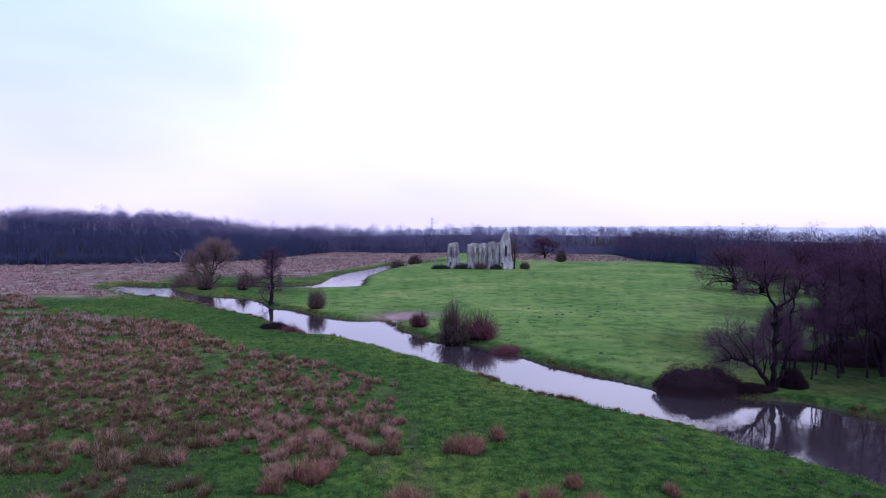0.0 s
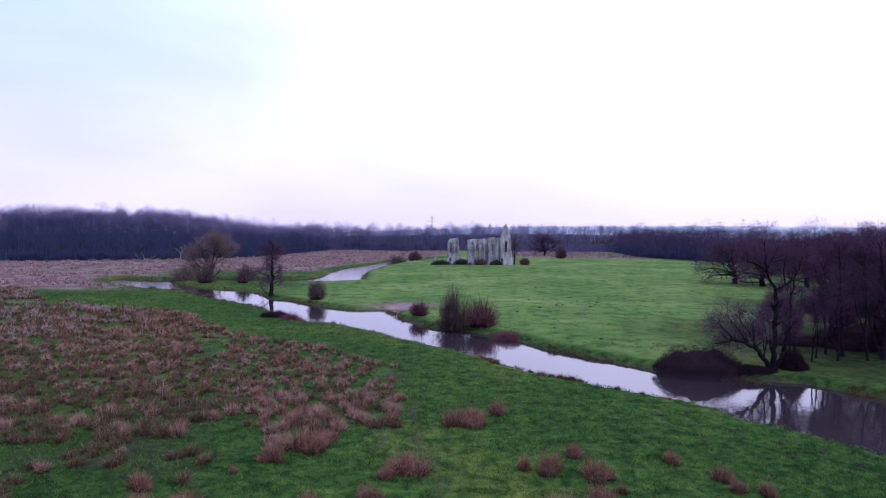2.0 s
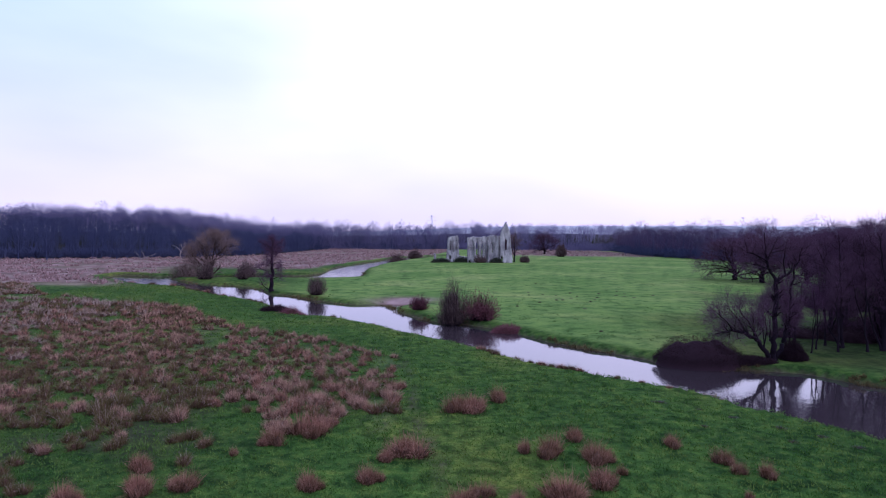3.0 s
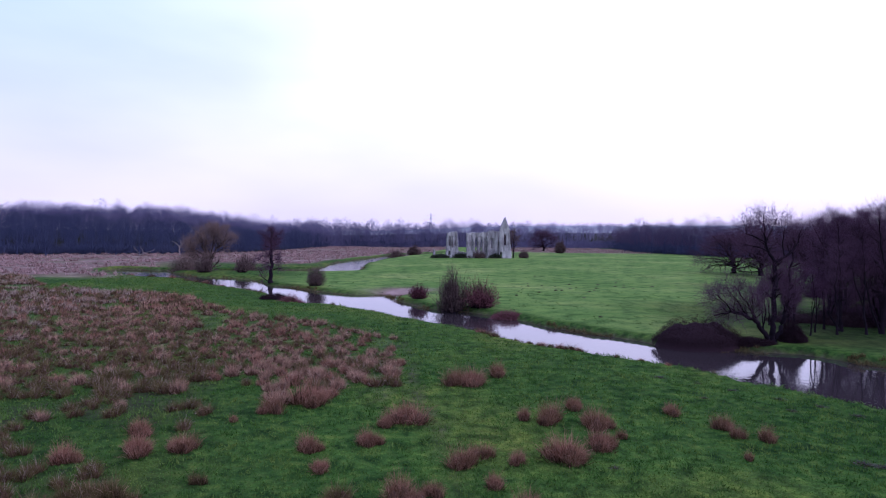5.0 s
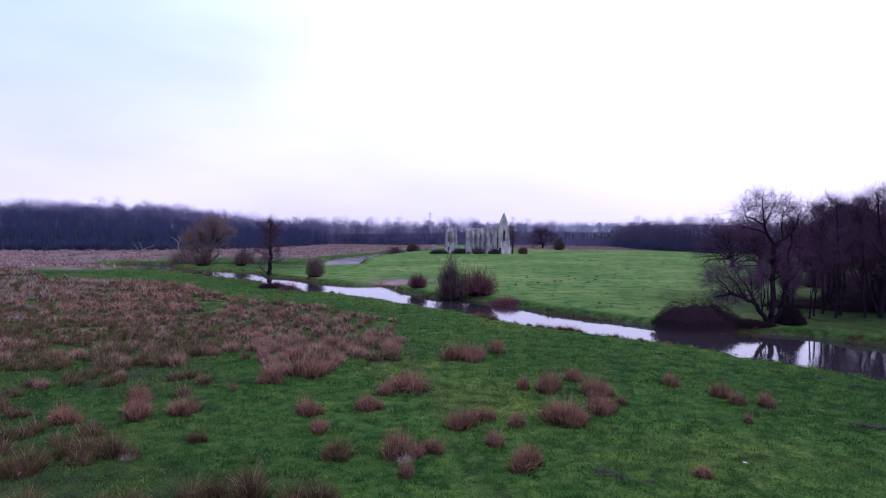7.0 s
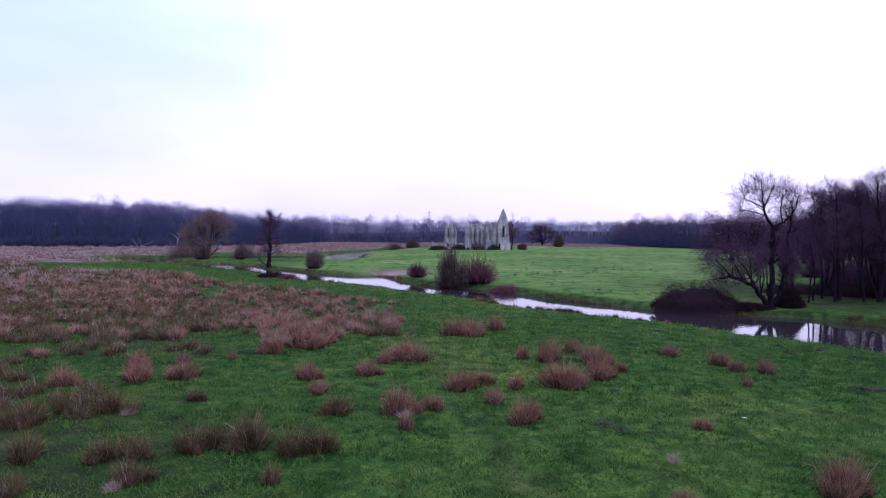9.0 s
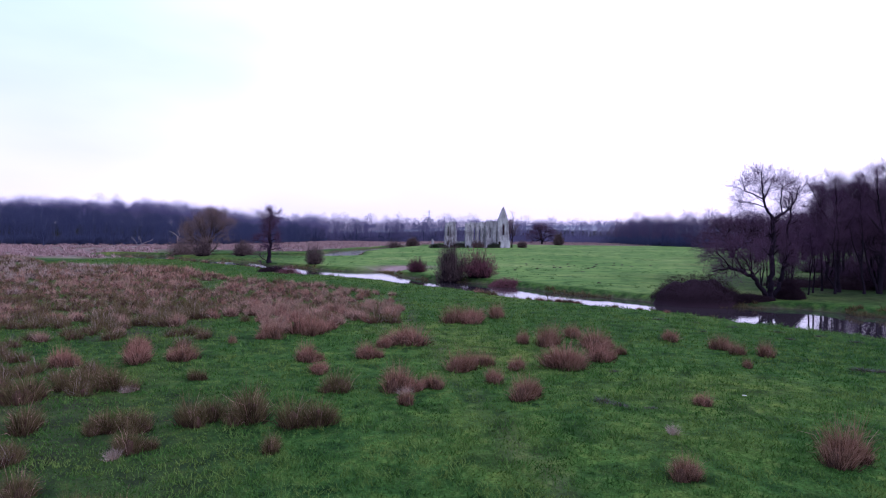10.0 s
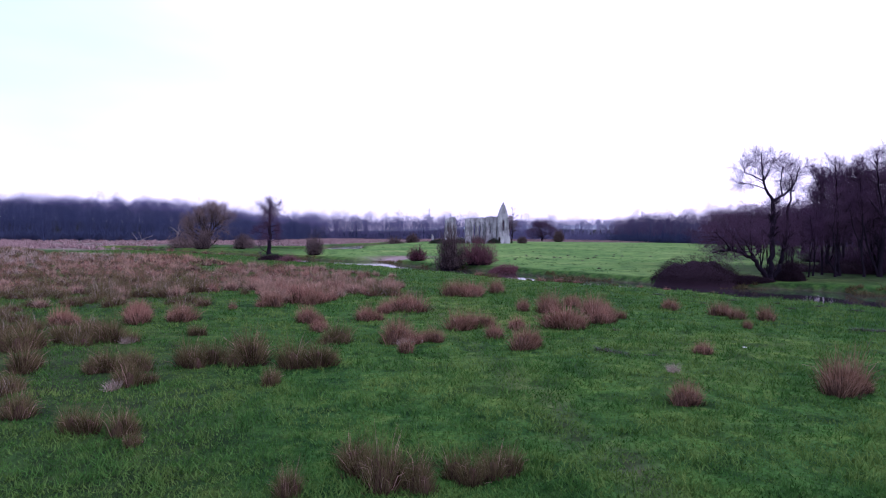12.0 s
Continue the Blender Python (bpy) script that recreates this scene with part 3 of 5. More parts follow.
def ground_z(x, y):
    x, y = np.asarray(x, float), np.asarray(y, float)
    d = shore(x, y)
    z = 0.22 * (value_noise(x, y, 14, 21) - 0.5) + 0.10 * (value_noise(x, y, 4, 22) - 0.5) + 0.05 * (value_noise(x, y, 1.1, 23) - 0.5)
    ns = near_side(x, y)
    z += ns * (0.10 * smooth(16, 23, x) - 0.14) * np.exp(-(np.clip(d, 0, 40) / 9) ** 2) - (1 - ns) * 0.22 * smooth(160, 140, y) * np.exp(-(np.clip(d, 0, 40) / 5) ** 2)
    z += 0.7 * smooth(120, 235, y) * smooth(-18, 12, x)
    edge = np.interp(x, [-400, -170, -150, -129, -95, -88, -80], [200, 228, 237, 251, 281, 330, 415])
    z += 10 * smooth(-5, 150, y - edge) * smooth(-86, -205, x + 0.1 * (y - 250)) * smooth(900, 500, y)
    z += 14 * smooth(560, 1000, y) * smooth(-500, 200, x) * smooth(900, 250, x)
    beach = np.exp(-(((x - BEACH[0]) / 5.5) ** 2 + ((y - BEACH[1]) / 4.5) ** 2))
    wide = 0.8 + 0.6 * value_noise(x, y, 5, 31) + 9 * beach
    rise = smooth(-0.05, 1.0, d / wide)
    under = WATER - 0.12 - 0.7 * smooth(0, 3, -d)
    return np.where(d < 12, under + (z - under) * rise, z)


def graded(points, steps):
    """Coordinates with a step of their own in each stretch."""
    out = [np.array([points[0]])]
    for a, b, s in zip(points, points[1:], steps):
        n = max(1, int(round((b - a) / s)))
        out.append(a + (b - a) * np.arange(1, n + 1) / n)
    return np.concatenate(out)


def straw_edge(y):
    """How far the straw-coloured land reaches to the east: to the second reach, and past its end to the scrub."""
    return np.interp(y, [178, 245, 295, 330, 440], [-40, -31, -17, 0, 14])


def build_ground():
    xs = graded([-4500, -1500, -500, -220, -95, -45, 45, 110, 240, 600, 1600, 4500], [600, 100, 14, 2.4, 1.0, 0.65, 1.0, 3.0, 14, 100, 600])
    ys = graded([-900, -200, -30, 5, 130, 190, 300, 500, 1100, 4800], [200, 34, 3.5, 0.65, 1.0, 2.2, 8, 40, 400])
    X, Y = np.meshgrid(xs, ys)
    x, y = X.ravel(), Y.ravel()
    z = ground_z(x, y)
    geo = Geo()
    i, j = np.meshgrid(np.arange(len(ys) - 1), np.arange(len(xs) - 1), indexing="ij")
    a = (i * len(xs) + j).ravel()
    w = len(xs)
    geo.add(np.stack([x, y, z], 1), np.concatenate([np.stack([a, a + 1, a + w + 1], 1), np.stack([a, a + w + 1, a + w], 1)]))
    me = geo.mesh("ground", ground_material(), True)
    d = shore(x, y)
    rag = value_noise(x, y, 9, 41) * 0.6 + value_noise(x, y, 2.5, 42) * 0.4
    # rough rushy land on the near side, reed land beyond the left bend, hay-coloured meadow beyond the second reach
    dry = smooth(0.42, 0.62, rag) * rush_bed(x, y) * 0.12
    reeds = smooth(-58, -75, x + (y - 125) * 0.25) * smooth(118, 135, y) * smooth(420, 300, y)
    straw = smooth(0, -9, x - straw_edge(y)) * smooth(178, 205, y) * smooth(470, 430, y)
    straw2 = smooth(300, 340, y) * smooth(480, 440, y) * smooth(28, 40, x) * smooth(130, 100, x)
    dry = np.clip(np.maximum.reduce([dry, np.maximum(reeds, np.maximum(straw, straw2)) * (0.55 + 0.6 * rag)]), 0, 1)
    sand = np.exp(-(((x - BEACH[0]) / 5) ** 2 + ((y - BEACH[1]) / 4) ** 2))
    dry = np.clip(dry * smooth(1.5, 5, d) + 1.4 * sand, 0, 1)
    mud = smooth(1.1, 0.2, d + rag * 0.6)
    mud = np.clip(mud - sand, 0, 1)
    track = np.abs(x - np.interp(y, [9, 26, 31, 38, 49, 60], [3.2, 0.4, -0.4, -1.6, -2.6, -4.2]))
    mud = np.clip(mud + 0.75 * smooth(0.55, 0.1, track) * smooth(62, 50, y) * rag, 0, 1)
    # shade under the alders, painted as darker grass and litter
    grove_shade = np.exp(-(((x - 50) / 25) ** 4 + ((y - 68) / 22) ** 4))
    litter_shade = np.maximum(np.maximum(wood_cover(x, y), smooth(480, 520, y)), np.clip(0.42 + 0.55 * rag, 0, 1) * np.maximum(np.exp(-(((x - 54) / 23) ** 4 + ((y - 68) / 21) ** 4)), np.exp(-(((x - 76) / 27) ** 4 + ((y - 98) / 30) ** 4))) * smooth(1.0, 4.0, d))
    # boggy side painted darker by bearing, standing in for lens falloff to the left
    litter_shade = np.maximum(litter_shade, 0.75 * rag * smooth(0.15, 0.5, -x / np.maximum(y, 1)) * smooth(75, 40, y) * (y > 3))
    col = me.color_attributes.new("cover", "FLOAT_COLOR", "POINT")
    col.data.foreach_set("color", np.stack([dry, mud, litter_shade, np.ones_like(dry)], 1).astype(np.float32).ravel())
    pas = me.attributes.new("pasture", "FLOAT", "POINT")
    pas.data.foreach_set("value", ((1 - near_side(x, y)) * smooth(-36, -20, x + 0.03 * y) * smooth(0.5, 3.5, d) * (1 - 0.95 * grove_shade)).astype(np.float32))
    return tagged(new("ground", me), "flat green flood meadow with rough brown patches", "ground", kind="structure")


def inside_outline(x, y, outline):
    p = np.array(outline, float)
    r = np.zeros(np.shape(x), bool)
    for (ax, ay), (bx, by) in zip(p, np.roll(p, -1, 0)):
        if ay != by:
            r ^= ((ay > y) != (by > y)) & (x < (bx - ax) * (y - ay) / (by - ay) + ax)
    return r


BED = [(-110, 140), (-84, 124), (-72, 108), (-53, 98.5), (-37, 88), (-23, 71.5), (-14.7, 65.5), (-10.6, 63), (-4.1, 55.5), (-2.6, 44), (-3, 35), (-8, 33), (-10, 34), (-13, 28), (-12.5, 22), (-9.5, 15), (-8.5, 11.5), (-14, 10), (-60, 34), (-110, 80)]


def rush_bed(x, y):
    return inside_outline(x, y, BED).astype(float)


def wood_cover(x, y):
    """Where the woods stand, 0 to 1."""
    left = smooth(0, 14, y - np.interp(x, [-400, -170, -150, -129, -95, -88, -80], [200, 228, 237, 251, 281, 330, 415])) * (x < -80)
    mid = smooth(0, 14, y - np.interp(x, [-136, -93, -33, 40, 110], [415, 446, 436, 460, 470])) * (x >= -136) * (x < 125)
    right = smooth(0, 12, x - np.interp(y, [150, 250, 292, 312, 343, 420], [175, 140, 121, 113, 105, 118])) * (y > 150) * (y < 480)
    return np.clip(np.maximum.reduce([left, mid, right]), 0, 1)


build_ground()
_w = Geo()
_w.add([(-130, 0, WATER), (75, 0, WATER), (75, 350, WATER), (-130, 350, WATER)], [(0, 1, 2), (0, 2, 3)])
tagged(new("water", _w.mesh("water", water_material())), "still winding river reflecting the pale sky", "river", kind="structure")

# hills on the skyline, their distance haze painted as pale blue
for seed, dist, high, tint in ((1, 2600, 78, M_HILL_HAZED), (2, 3600, 120, M_HILL_HAZED)):
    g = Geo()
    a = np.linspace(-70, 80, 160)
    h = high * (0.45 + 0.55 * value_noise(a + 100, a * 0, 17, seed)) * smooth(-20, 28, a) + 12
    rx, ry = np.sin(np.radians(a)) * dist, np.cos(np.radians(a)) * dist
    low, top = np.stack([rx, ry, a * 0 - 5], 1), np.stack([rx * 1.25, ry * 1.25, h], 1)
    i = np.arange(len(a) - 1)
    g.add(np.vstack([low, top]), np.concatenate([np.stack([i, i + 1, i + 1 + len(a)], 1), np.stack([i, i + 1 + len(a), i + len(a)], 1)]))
    tagged(new("backdrop", g.mesh("backdrop", tint, True)), "distant hills on the skyline, painted pale blue as haze", "hills", kind="structure")


def zat(x, y):
    return float(ground_z(np.array([x]), np.array([y]))[0])


# ---- the ruin ----
def ruin_wall(thing, name, seed, foot, angle, length, thick, top, openings, cell=0.3):
    """A rubble wall with a broken top. top: height along the wall; openings: (from, to, sill, springing) with pointed heads."""
    rng = np.random.default_rng(seed)
    nx = int(length / cell)
    xs = (np.arange(nx) + 0.5) * cell
    tops = np.interp(xs, [t[0] for t in top], [t[1] for t in top]) + rng.normal(size=nx) * 0.14
    nz = int(max(tops) / cell) + 1
    zs = (np.arange(nz) + 0.5) * cell
    solid = zs[None, :] < tops[:, None]
    for a, b, sill, spring in openings:
        half, mid = (b - a) / 2, (a + b) / 2
        head = spring + np.sqrt(np.clip((2 * half) ** 2 - (np.abs(xs - mid) + half) ** 2, 0, None))
        solid &= ~((np.abs(xs - mid) < half)[:, None] & (zs[None] > sill) & (zs[None] < head[:, None]))
    g = Geo()
    I, K = np.meshgrid(np.arange(nx + 1), np.arange(nz + 1), indexing="ij")
    jig = rng.normal(size=(2, nx + 1, nz + 1, 3)) * 0.05
    jig[:, :, 0, 2] = -0.1
    lat = []
    for s in (0, 1):
        lat.append(np.stack([I * cell, np.full(I.shape, (s - 0.5) * thick), K * cell], -1) + jig[s])
    v = np.stack(lat).reshape(2, -1, 3)
    n1 = (nx + 1) * (nz + 1)

    def idx(s, i, k):
        return s * n1 + i * (nz + 1) + k
    tris = []

    def quad(a, b, c, d):
        tris.extend([(a, b, c), (a, c, d)])
    for i in range(nx):
        for k in range(nz):
            if not solid[i, k]:
                continue
            quad(idx(0, i, k), idx(0, i + 1, k), idx(0, i + 1, k + 1), idx(0, i, k + 1))
            quad(idx(1, i + 1, k), idx(1, i, k), idx(1, i, k + 1), idx(1, i + 1, k + 1))
            if i == 0 or not solid[i - 1, k]:
                quad(idx(1, i, k), idx(0, i, k), idx(0, i, k + 1), idx(1, i, k + 1))
            if i == nx - 1 or not solid[i + 1, k]:
                quad(idx(0, i + 1, k), idx(1, i + 1, k), idx(1, i + 1, k + 1), idx(0, i + 1, k + 1))
            if k == nz - 1 or not solid[i, k + 1]:
                quad(idx(0, i, k + 1), idx(0, i + 1, k + 1), idx(1, i + 1, k + 1), idx(1, i, k + 1))
            if k and not solid[i, k - 1]:
                quad(idx(1, i, k), idx(1, i + 1, k), idx(0, i + 1, k), idx(0, i, k))
    g.add(v.reshape(-1, 3), tris)
    ob = part(name, g, M_STONE, thing)
    ob.matrix_basis = pose(*foot, 0, 0, angle)
    return ob


ruin = new("ruined_priory")
ruin.matrix_basis = pose(0, 0, 0.6)
tagged(ruin, "roofless grey flint priory ruin with pointed window openings", "ruin")
ruin_wall(ruin, "chancel_wall", 1, (9.6, 236, 0), 8, 12.3, 1.3, [(0, 9.4), (2, 10.0), (5, 9.9), (8, 10.3), (11, 10.6), (12.3, 10.4)],
          [(0.9, 2.3, 6.2, 7.6), (3.4, 4.2, 3.0, 7.4), (5.0, 6.0, 2.6, 7.7), (6.7, 7.7, 2.4, 7.7), (9.6, 10.3, 4.0, 7.2)])
for k, along in enumerate((0.35, 2.85, 4.6, 6.35, 8.4)):
    ruin_wall(ruin, "buttress", 20 + k, (9.6 + along * 0.99 - 0.35, 235.0 + along * 0.139, 0), 8, 0.75, 0.8, [(0, 8.2 - 0.5 * (k % 2)), (0.75, 7.6)], [])
ruin_wall(ruin, "rear_chancel_wall", 2, (10.5, 244, 0), 8, 12.0, 1.2, [(0, 8.5), (3, 9.6), (6, 9.2), (9, 9.8), (12, 9.9)],
          [(2.2, 3.6, 2.6, 6.8), (5.2, 6.6, 2.6, 6.8), (8.4, 9.8, 2.6, 6.8)])
ruin_wall(ruin, "end_wall", 3, (21.9, 238.6, 0), 96, 5.4, 1.2, [(0, 10.2), (3, 8.2), (5.4, 9.7)], [(1.4, 4.0, 0, 5.6)])
ruin_wall(ruin, "gable_wall", 4, (22.1, 235.2, 0), 4, 4.9, 1.3, [(0, 10.3), (0.3, 11.6), (1.0, 13.4), (2.05, 15.8), (2.4, 15.7), (3.2, 13.3), (3.9, 11.2), (4.15, 8.5), (4.5, 4.0), (4.9, 0.6)],
          [(0.3, 1.2, 0.6, 2.0), (1.7, 2.6, 5.0, 8.6)])
ruin_wall(ruin, "transept_wall", 5, (25.4, 236.6, 0), 84, 7.0, 1.1, [(0, 6.4), (3, 7.0), (5, 5.5), (7.0, 3.0)], [(2.6, 3.7, 2.0, 4.0)])
ruin_wall(ruin, "tower_wall", 6, (1.6, 238, 0), 5, 5.0, 1.4, [(0, 2.6), (0.35, 6.5), (0.7, 9.6), (2.5, 10.0), (4.3, 10.4), (4.6, 7.0), (5.0, 3.2)],
          [(1.05, 1.65, 4.6, 8.2), (2.2, 2.8, 3.8, 8.3), (3.35, 3.95, 4.6, 8.2), (3.2, 4.3, -1, 1.4), (1.0, 1.7, 1.0, 2.0)])
ruin_wall(ruin, "tower_side_wall", 7, (2.7, 239, 0), 93, 6.0, 1.3, [(0, 9.6), (3, 8.0), (6, 4.0)], [(2.2, 3.2, 2.5, 5.0)])
ruin_wall(ruin, "tower_rear_wall", 11, (2.0, 243.2, 0), 5, 4.6, 1.2, [(0, 6.0), (1.2, 8.6), (3.0, 8.2), (4.6, 7.4)], [(1.9, 2.7, 2.0, 3.6)])
ruin_wall(ruin, "low_wall", 8, (6.3, 239, 0), 2, 3.6, 1.0, [(0, 3.0), (1.5, 2.4), (3.6, 1.8)], [])
ruin_wall(ruin, "wall_stump", 9, (-3.4, 238, 0), 0, 0.9, 0.8, [(0, 3.4), (0.9, 2.9)], [])
ruin_wall(ruin, "low_wall", 10, (-2.6, 238.4, 0), 3, 4.4, 0.8, [(0, 1.2), (2, 0.9), (4.4, 1.5)], [])

# ---- trees and bushes ----
ALDER = dict(wander=0.10, rise=0.05, levels=2, kids=[0, 5], angle=(32, 60), shrink=(0.42, 0.62), clear=0.34, per_metre=2.0, reach=1.9)
OAK = dict(wander=0.16, rise=0.03, levels=2, kids=[0, 6], angle=(35, 75), shrink=(0.45, 0.68), clear=0.3, per_metre=2.0, reach=6.5)
DEAD = dict(wander=0.16, rise=0.04, levels=2, kids=[0, 4], angle=(35, 70), shrink=(0.4, 0.6), clear=0.25, per_metre=2.2, reach=1.9)
WILLOW = dict(wander=0.12, rise=0.08, levels=2, kids=[0, 8], angle=(20, 50), shrink=(0.5, 0.72), clear=0.25, per_metre=2.2, reach=5.0)


def put(thing, x, y, turn=0.0, size=1.0, sink=0.05):
    thing.matrix_basis = pose(x, y, zat(x, y) - sink, 0, 0, turn) @ Matrix.Scale(size, 4)
    return thing


def put_copy(thing, x, y, turn, size, high=1.0):
    c = copy_thing(thing, pose(x, y, zat(x, y) - 0.05, 0, 0, turn))
    c.scale = (size, size, size * high)
    return c


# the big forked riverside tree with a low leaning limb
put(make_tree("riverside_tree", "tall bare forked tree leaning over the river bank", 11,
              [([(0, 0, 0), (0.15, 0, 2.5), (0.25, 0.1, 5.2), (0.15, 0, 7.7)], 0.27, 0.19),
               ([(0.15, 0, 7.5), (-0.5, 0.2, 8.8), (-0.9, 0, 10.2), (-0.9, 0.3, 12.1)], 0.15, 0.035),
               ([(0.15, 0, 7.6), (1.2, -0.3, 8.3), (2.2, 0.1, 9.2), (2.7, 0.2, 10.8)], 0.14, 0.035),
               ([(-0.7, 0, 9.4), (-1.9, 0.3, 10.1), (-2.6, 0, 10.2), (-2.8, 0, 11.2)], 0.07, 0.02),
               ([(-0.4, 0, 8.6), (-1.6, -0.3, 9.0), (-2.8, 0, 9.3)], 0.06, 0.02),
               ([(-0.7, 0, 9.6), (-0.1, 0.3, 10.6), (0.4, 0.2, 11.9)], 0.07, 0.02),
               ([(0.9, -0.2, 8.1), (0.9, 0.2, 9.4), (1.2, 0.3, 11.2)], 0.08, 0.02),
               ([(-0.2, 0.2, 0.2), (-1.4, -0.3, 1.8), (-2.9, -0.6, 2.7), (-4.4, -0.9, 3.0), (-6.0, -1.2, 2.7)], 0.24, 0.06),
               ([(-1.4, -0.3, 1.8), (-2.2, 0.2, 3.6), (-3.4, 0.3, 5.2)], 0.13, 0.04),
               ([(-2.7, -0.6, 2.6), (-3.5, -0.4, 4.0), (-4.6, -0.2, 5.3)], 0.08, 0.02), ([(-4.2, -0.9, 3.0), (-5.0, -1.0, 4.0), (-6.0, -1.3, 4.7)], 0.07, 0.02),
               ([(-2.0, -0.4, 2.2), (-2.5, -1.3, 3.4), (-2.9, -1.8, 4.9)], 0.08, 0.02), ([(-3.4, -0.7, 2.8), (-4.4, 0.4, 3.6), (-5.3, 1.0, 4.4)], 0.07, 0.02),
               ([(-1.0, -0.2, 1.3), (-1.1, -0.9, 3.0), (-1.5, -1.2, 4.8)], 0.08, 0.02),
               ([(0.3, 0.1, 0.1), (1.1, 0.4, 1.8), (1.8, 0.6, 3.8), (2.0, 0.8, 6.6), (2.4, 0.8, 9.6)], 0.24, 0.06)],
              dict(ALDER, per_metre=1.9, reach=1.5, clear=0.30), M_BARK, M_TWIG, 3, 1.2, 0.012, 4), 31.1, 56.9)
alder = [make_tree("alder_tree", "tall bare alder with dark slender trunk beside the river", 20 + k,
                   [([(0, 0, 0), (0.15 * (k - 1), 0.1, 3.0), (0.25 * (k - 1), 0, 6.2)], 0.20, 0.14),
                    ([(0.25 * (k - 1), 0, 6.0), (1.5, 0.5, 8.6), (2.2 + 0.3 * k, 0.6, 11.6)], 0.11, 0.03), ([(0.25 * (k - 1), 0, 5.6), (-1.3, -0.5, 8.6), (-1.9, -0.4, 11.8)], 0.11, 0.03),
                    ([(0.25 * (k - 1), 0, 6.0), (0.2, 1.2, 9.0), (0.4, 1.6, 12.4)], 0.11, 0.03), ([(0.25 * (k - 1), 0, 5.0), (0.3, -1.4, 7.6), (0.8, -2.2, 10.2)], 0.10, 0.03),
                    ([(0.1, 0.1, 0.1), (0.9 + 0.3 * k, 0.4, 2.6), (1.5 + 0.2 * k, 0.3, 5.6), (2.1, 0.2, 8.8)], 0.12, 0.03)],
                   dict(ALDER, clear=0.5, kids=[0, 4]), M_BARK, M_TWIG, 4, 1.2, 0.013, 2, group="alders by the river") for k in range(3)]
_spots = [(34.4, 60.5, 0.50), (37.6, 64.5, 0.58), (41.6, 63.0, 0.96), (44.8, 61.5, 1.02), (47.6, 65.5, 1.06), (51.0, 62.5, 0.98), (53.5, 70.0, 1.06), (57.5, 75.0, 1.08),
          (50.0, 78.0, 1.0), (56.0, 84.0, 1.05), (63.0, 88.0, 1.08), (66.0, 95.0, 1.1), (54.0, 64.5, 1.0), (46.0, 72.0, 0.95), (61.0, 77.0, 1.0), (58.0, 66.0, 1.05), (62.0, 68.0, 1.1),
          (70.0, 103.0, 1.05), (68.0, 88.0, 1.0), (75.0, 95.0, 1.1), (80.0, 106.0, 1.1)]
for k, (x, y, s) in enumerate(_spots):
    if k < 3:
        put(alder[k], x, y, 70 * k, s)
    else:
        put_copy(alder[k % 3], x, y, 47 * k, s, 0.98)

sapling = [make_tree("alder_sapling", "slender bare young alder with a leaning thin trunk", 60 + k,
                     [([(0, 0, 0), (0.25 - 0.3 * k, 0.1, 2.6), (0.2 - 0.5 * k, 0, 5.4), (0.5 - 0.4 * k, 0.2, 9.4)], 0.12, 0.03),
                      ([(0.1 - 0.2 * k, 0, 2.2), (0.9 - 0.7 * k, 0.3, 4.6), (1.5 - 1.3 * k, 0.2, 7.6)], 0.07, 0.02)],
                     dict(ALDER, per_metre=1.7, reach=1.7, clear=0.55), M_BARK, M_TWIG, 3, 1.1, 0.012, 3, group="young alders") for k in range(3)]
for k, (x, y, s) in enumerate(((32.9, 58.2, 0.65), (35.3, 61.5, 0.66), (36.6, 60.0, 0.66), (38.3, 62.0, 0.72), (39.6, 60.5, 0.9), (40.6, 64.2, 0.98), (42.6, 60.6, 1.0), (43.4, 66.0, 1.0), (45.9, 62.8, 1.05), (46.9, 60.6, 0.95),
                               (49.2, 61.4, 1.05), (50.2, 66.8, 1.1), (52.6, 60.8, 1.0), (36.0, 66.5, 0.62), (55.5, 62.5, 1.1), (33.8, 63.5, 0.6))):
    put(sapling[k], x, y, 50 * k, s) if k < 3 else put_copy(sapling[k % 3], x, y, 83 * k, s)
thicket = [make_bush("alder_thicket", "dense dark leafless thicket beneath the alders", 90 + k, 6.0, 2.4, M_TWIG, stems=190, per=8, twig_w=0.02, twig_len=0.5) for k in range(2)]
for k, (x, y, s) in enumerate(((48.0, 73.0, 0.9), (56.0, 76.0, 1.1), (63.0, 80.0, 1.2), (58.0, 88.0, 1.2), (66.0, 96.0, 1.4), (72.0, 99.0, 1.4), (62.0, 100.0, 1.3))):
    put(thicket[k], x, y, 0, s) if k < 2 else put_copy(thicket[k % 2], x, y, 67 * k, s)

oak = [make_tree("oak_tree", "broad bare oak standing at the meadow edge", 30 + k,
                 [([(0, 0, 0), (0.2, 0, 2.5), (0, 0.2, 5.0)], 0.6, 0.42), ([(0, 0.2, 4.8), (2.2, 0.4, 7.5), (3.2, 0.8, 11.5)], 0.3, 0.07),
                  ([(0, 0.2, 4.8), (-2.2, -0.6, 8.0), (-2.6, -0.8, 12.0)], 0.3, 0.07), ([(0, 0.2, 4.5), (0.2, 2.0, 8.0), (0.3, 1.6, 13.0)], 0.3, 0.07),
                  ([(0, 0, 3.6), (-3.5, 0.5, 5.0), (-6.5, 0.8, 5.2)], 0.24, 0.06), ([(0, 0, 3.8), (3.2, -0.8, 5.4), (6.2, -0.6, 6.0)], 0.24, 0.06)],
                 OAK, M_BARK, M_TWIG, 3, 1.8, 0.034, 3, group="meadow oaks") for k in range(2)]
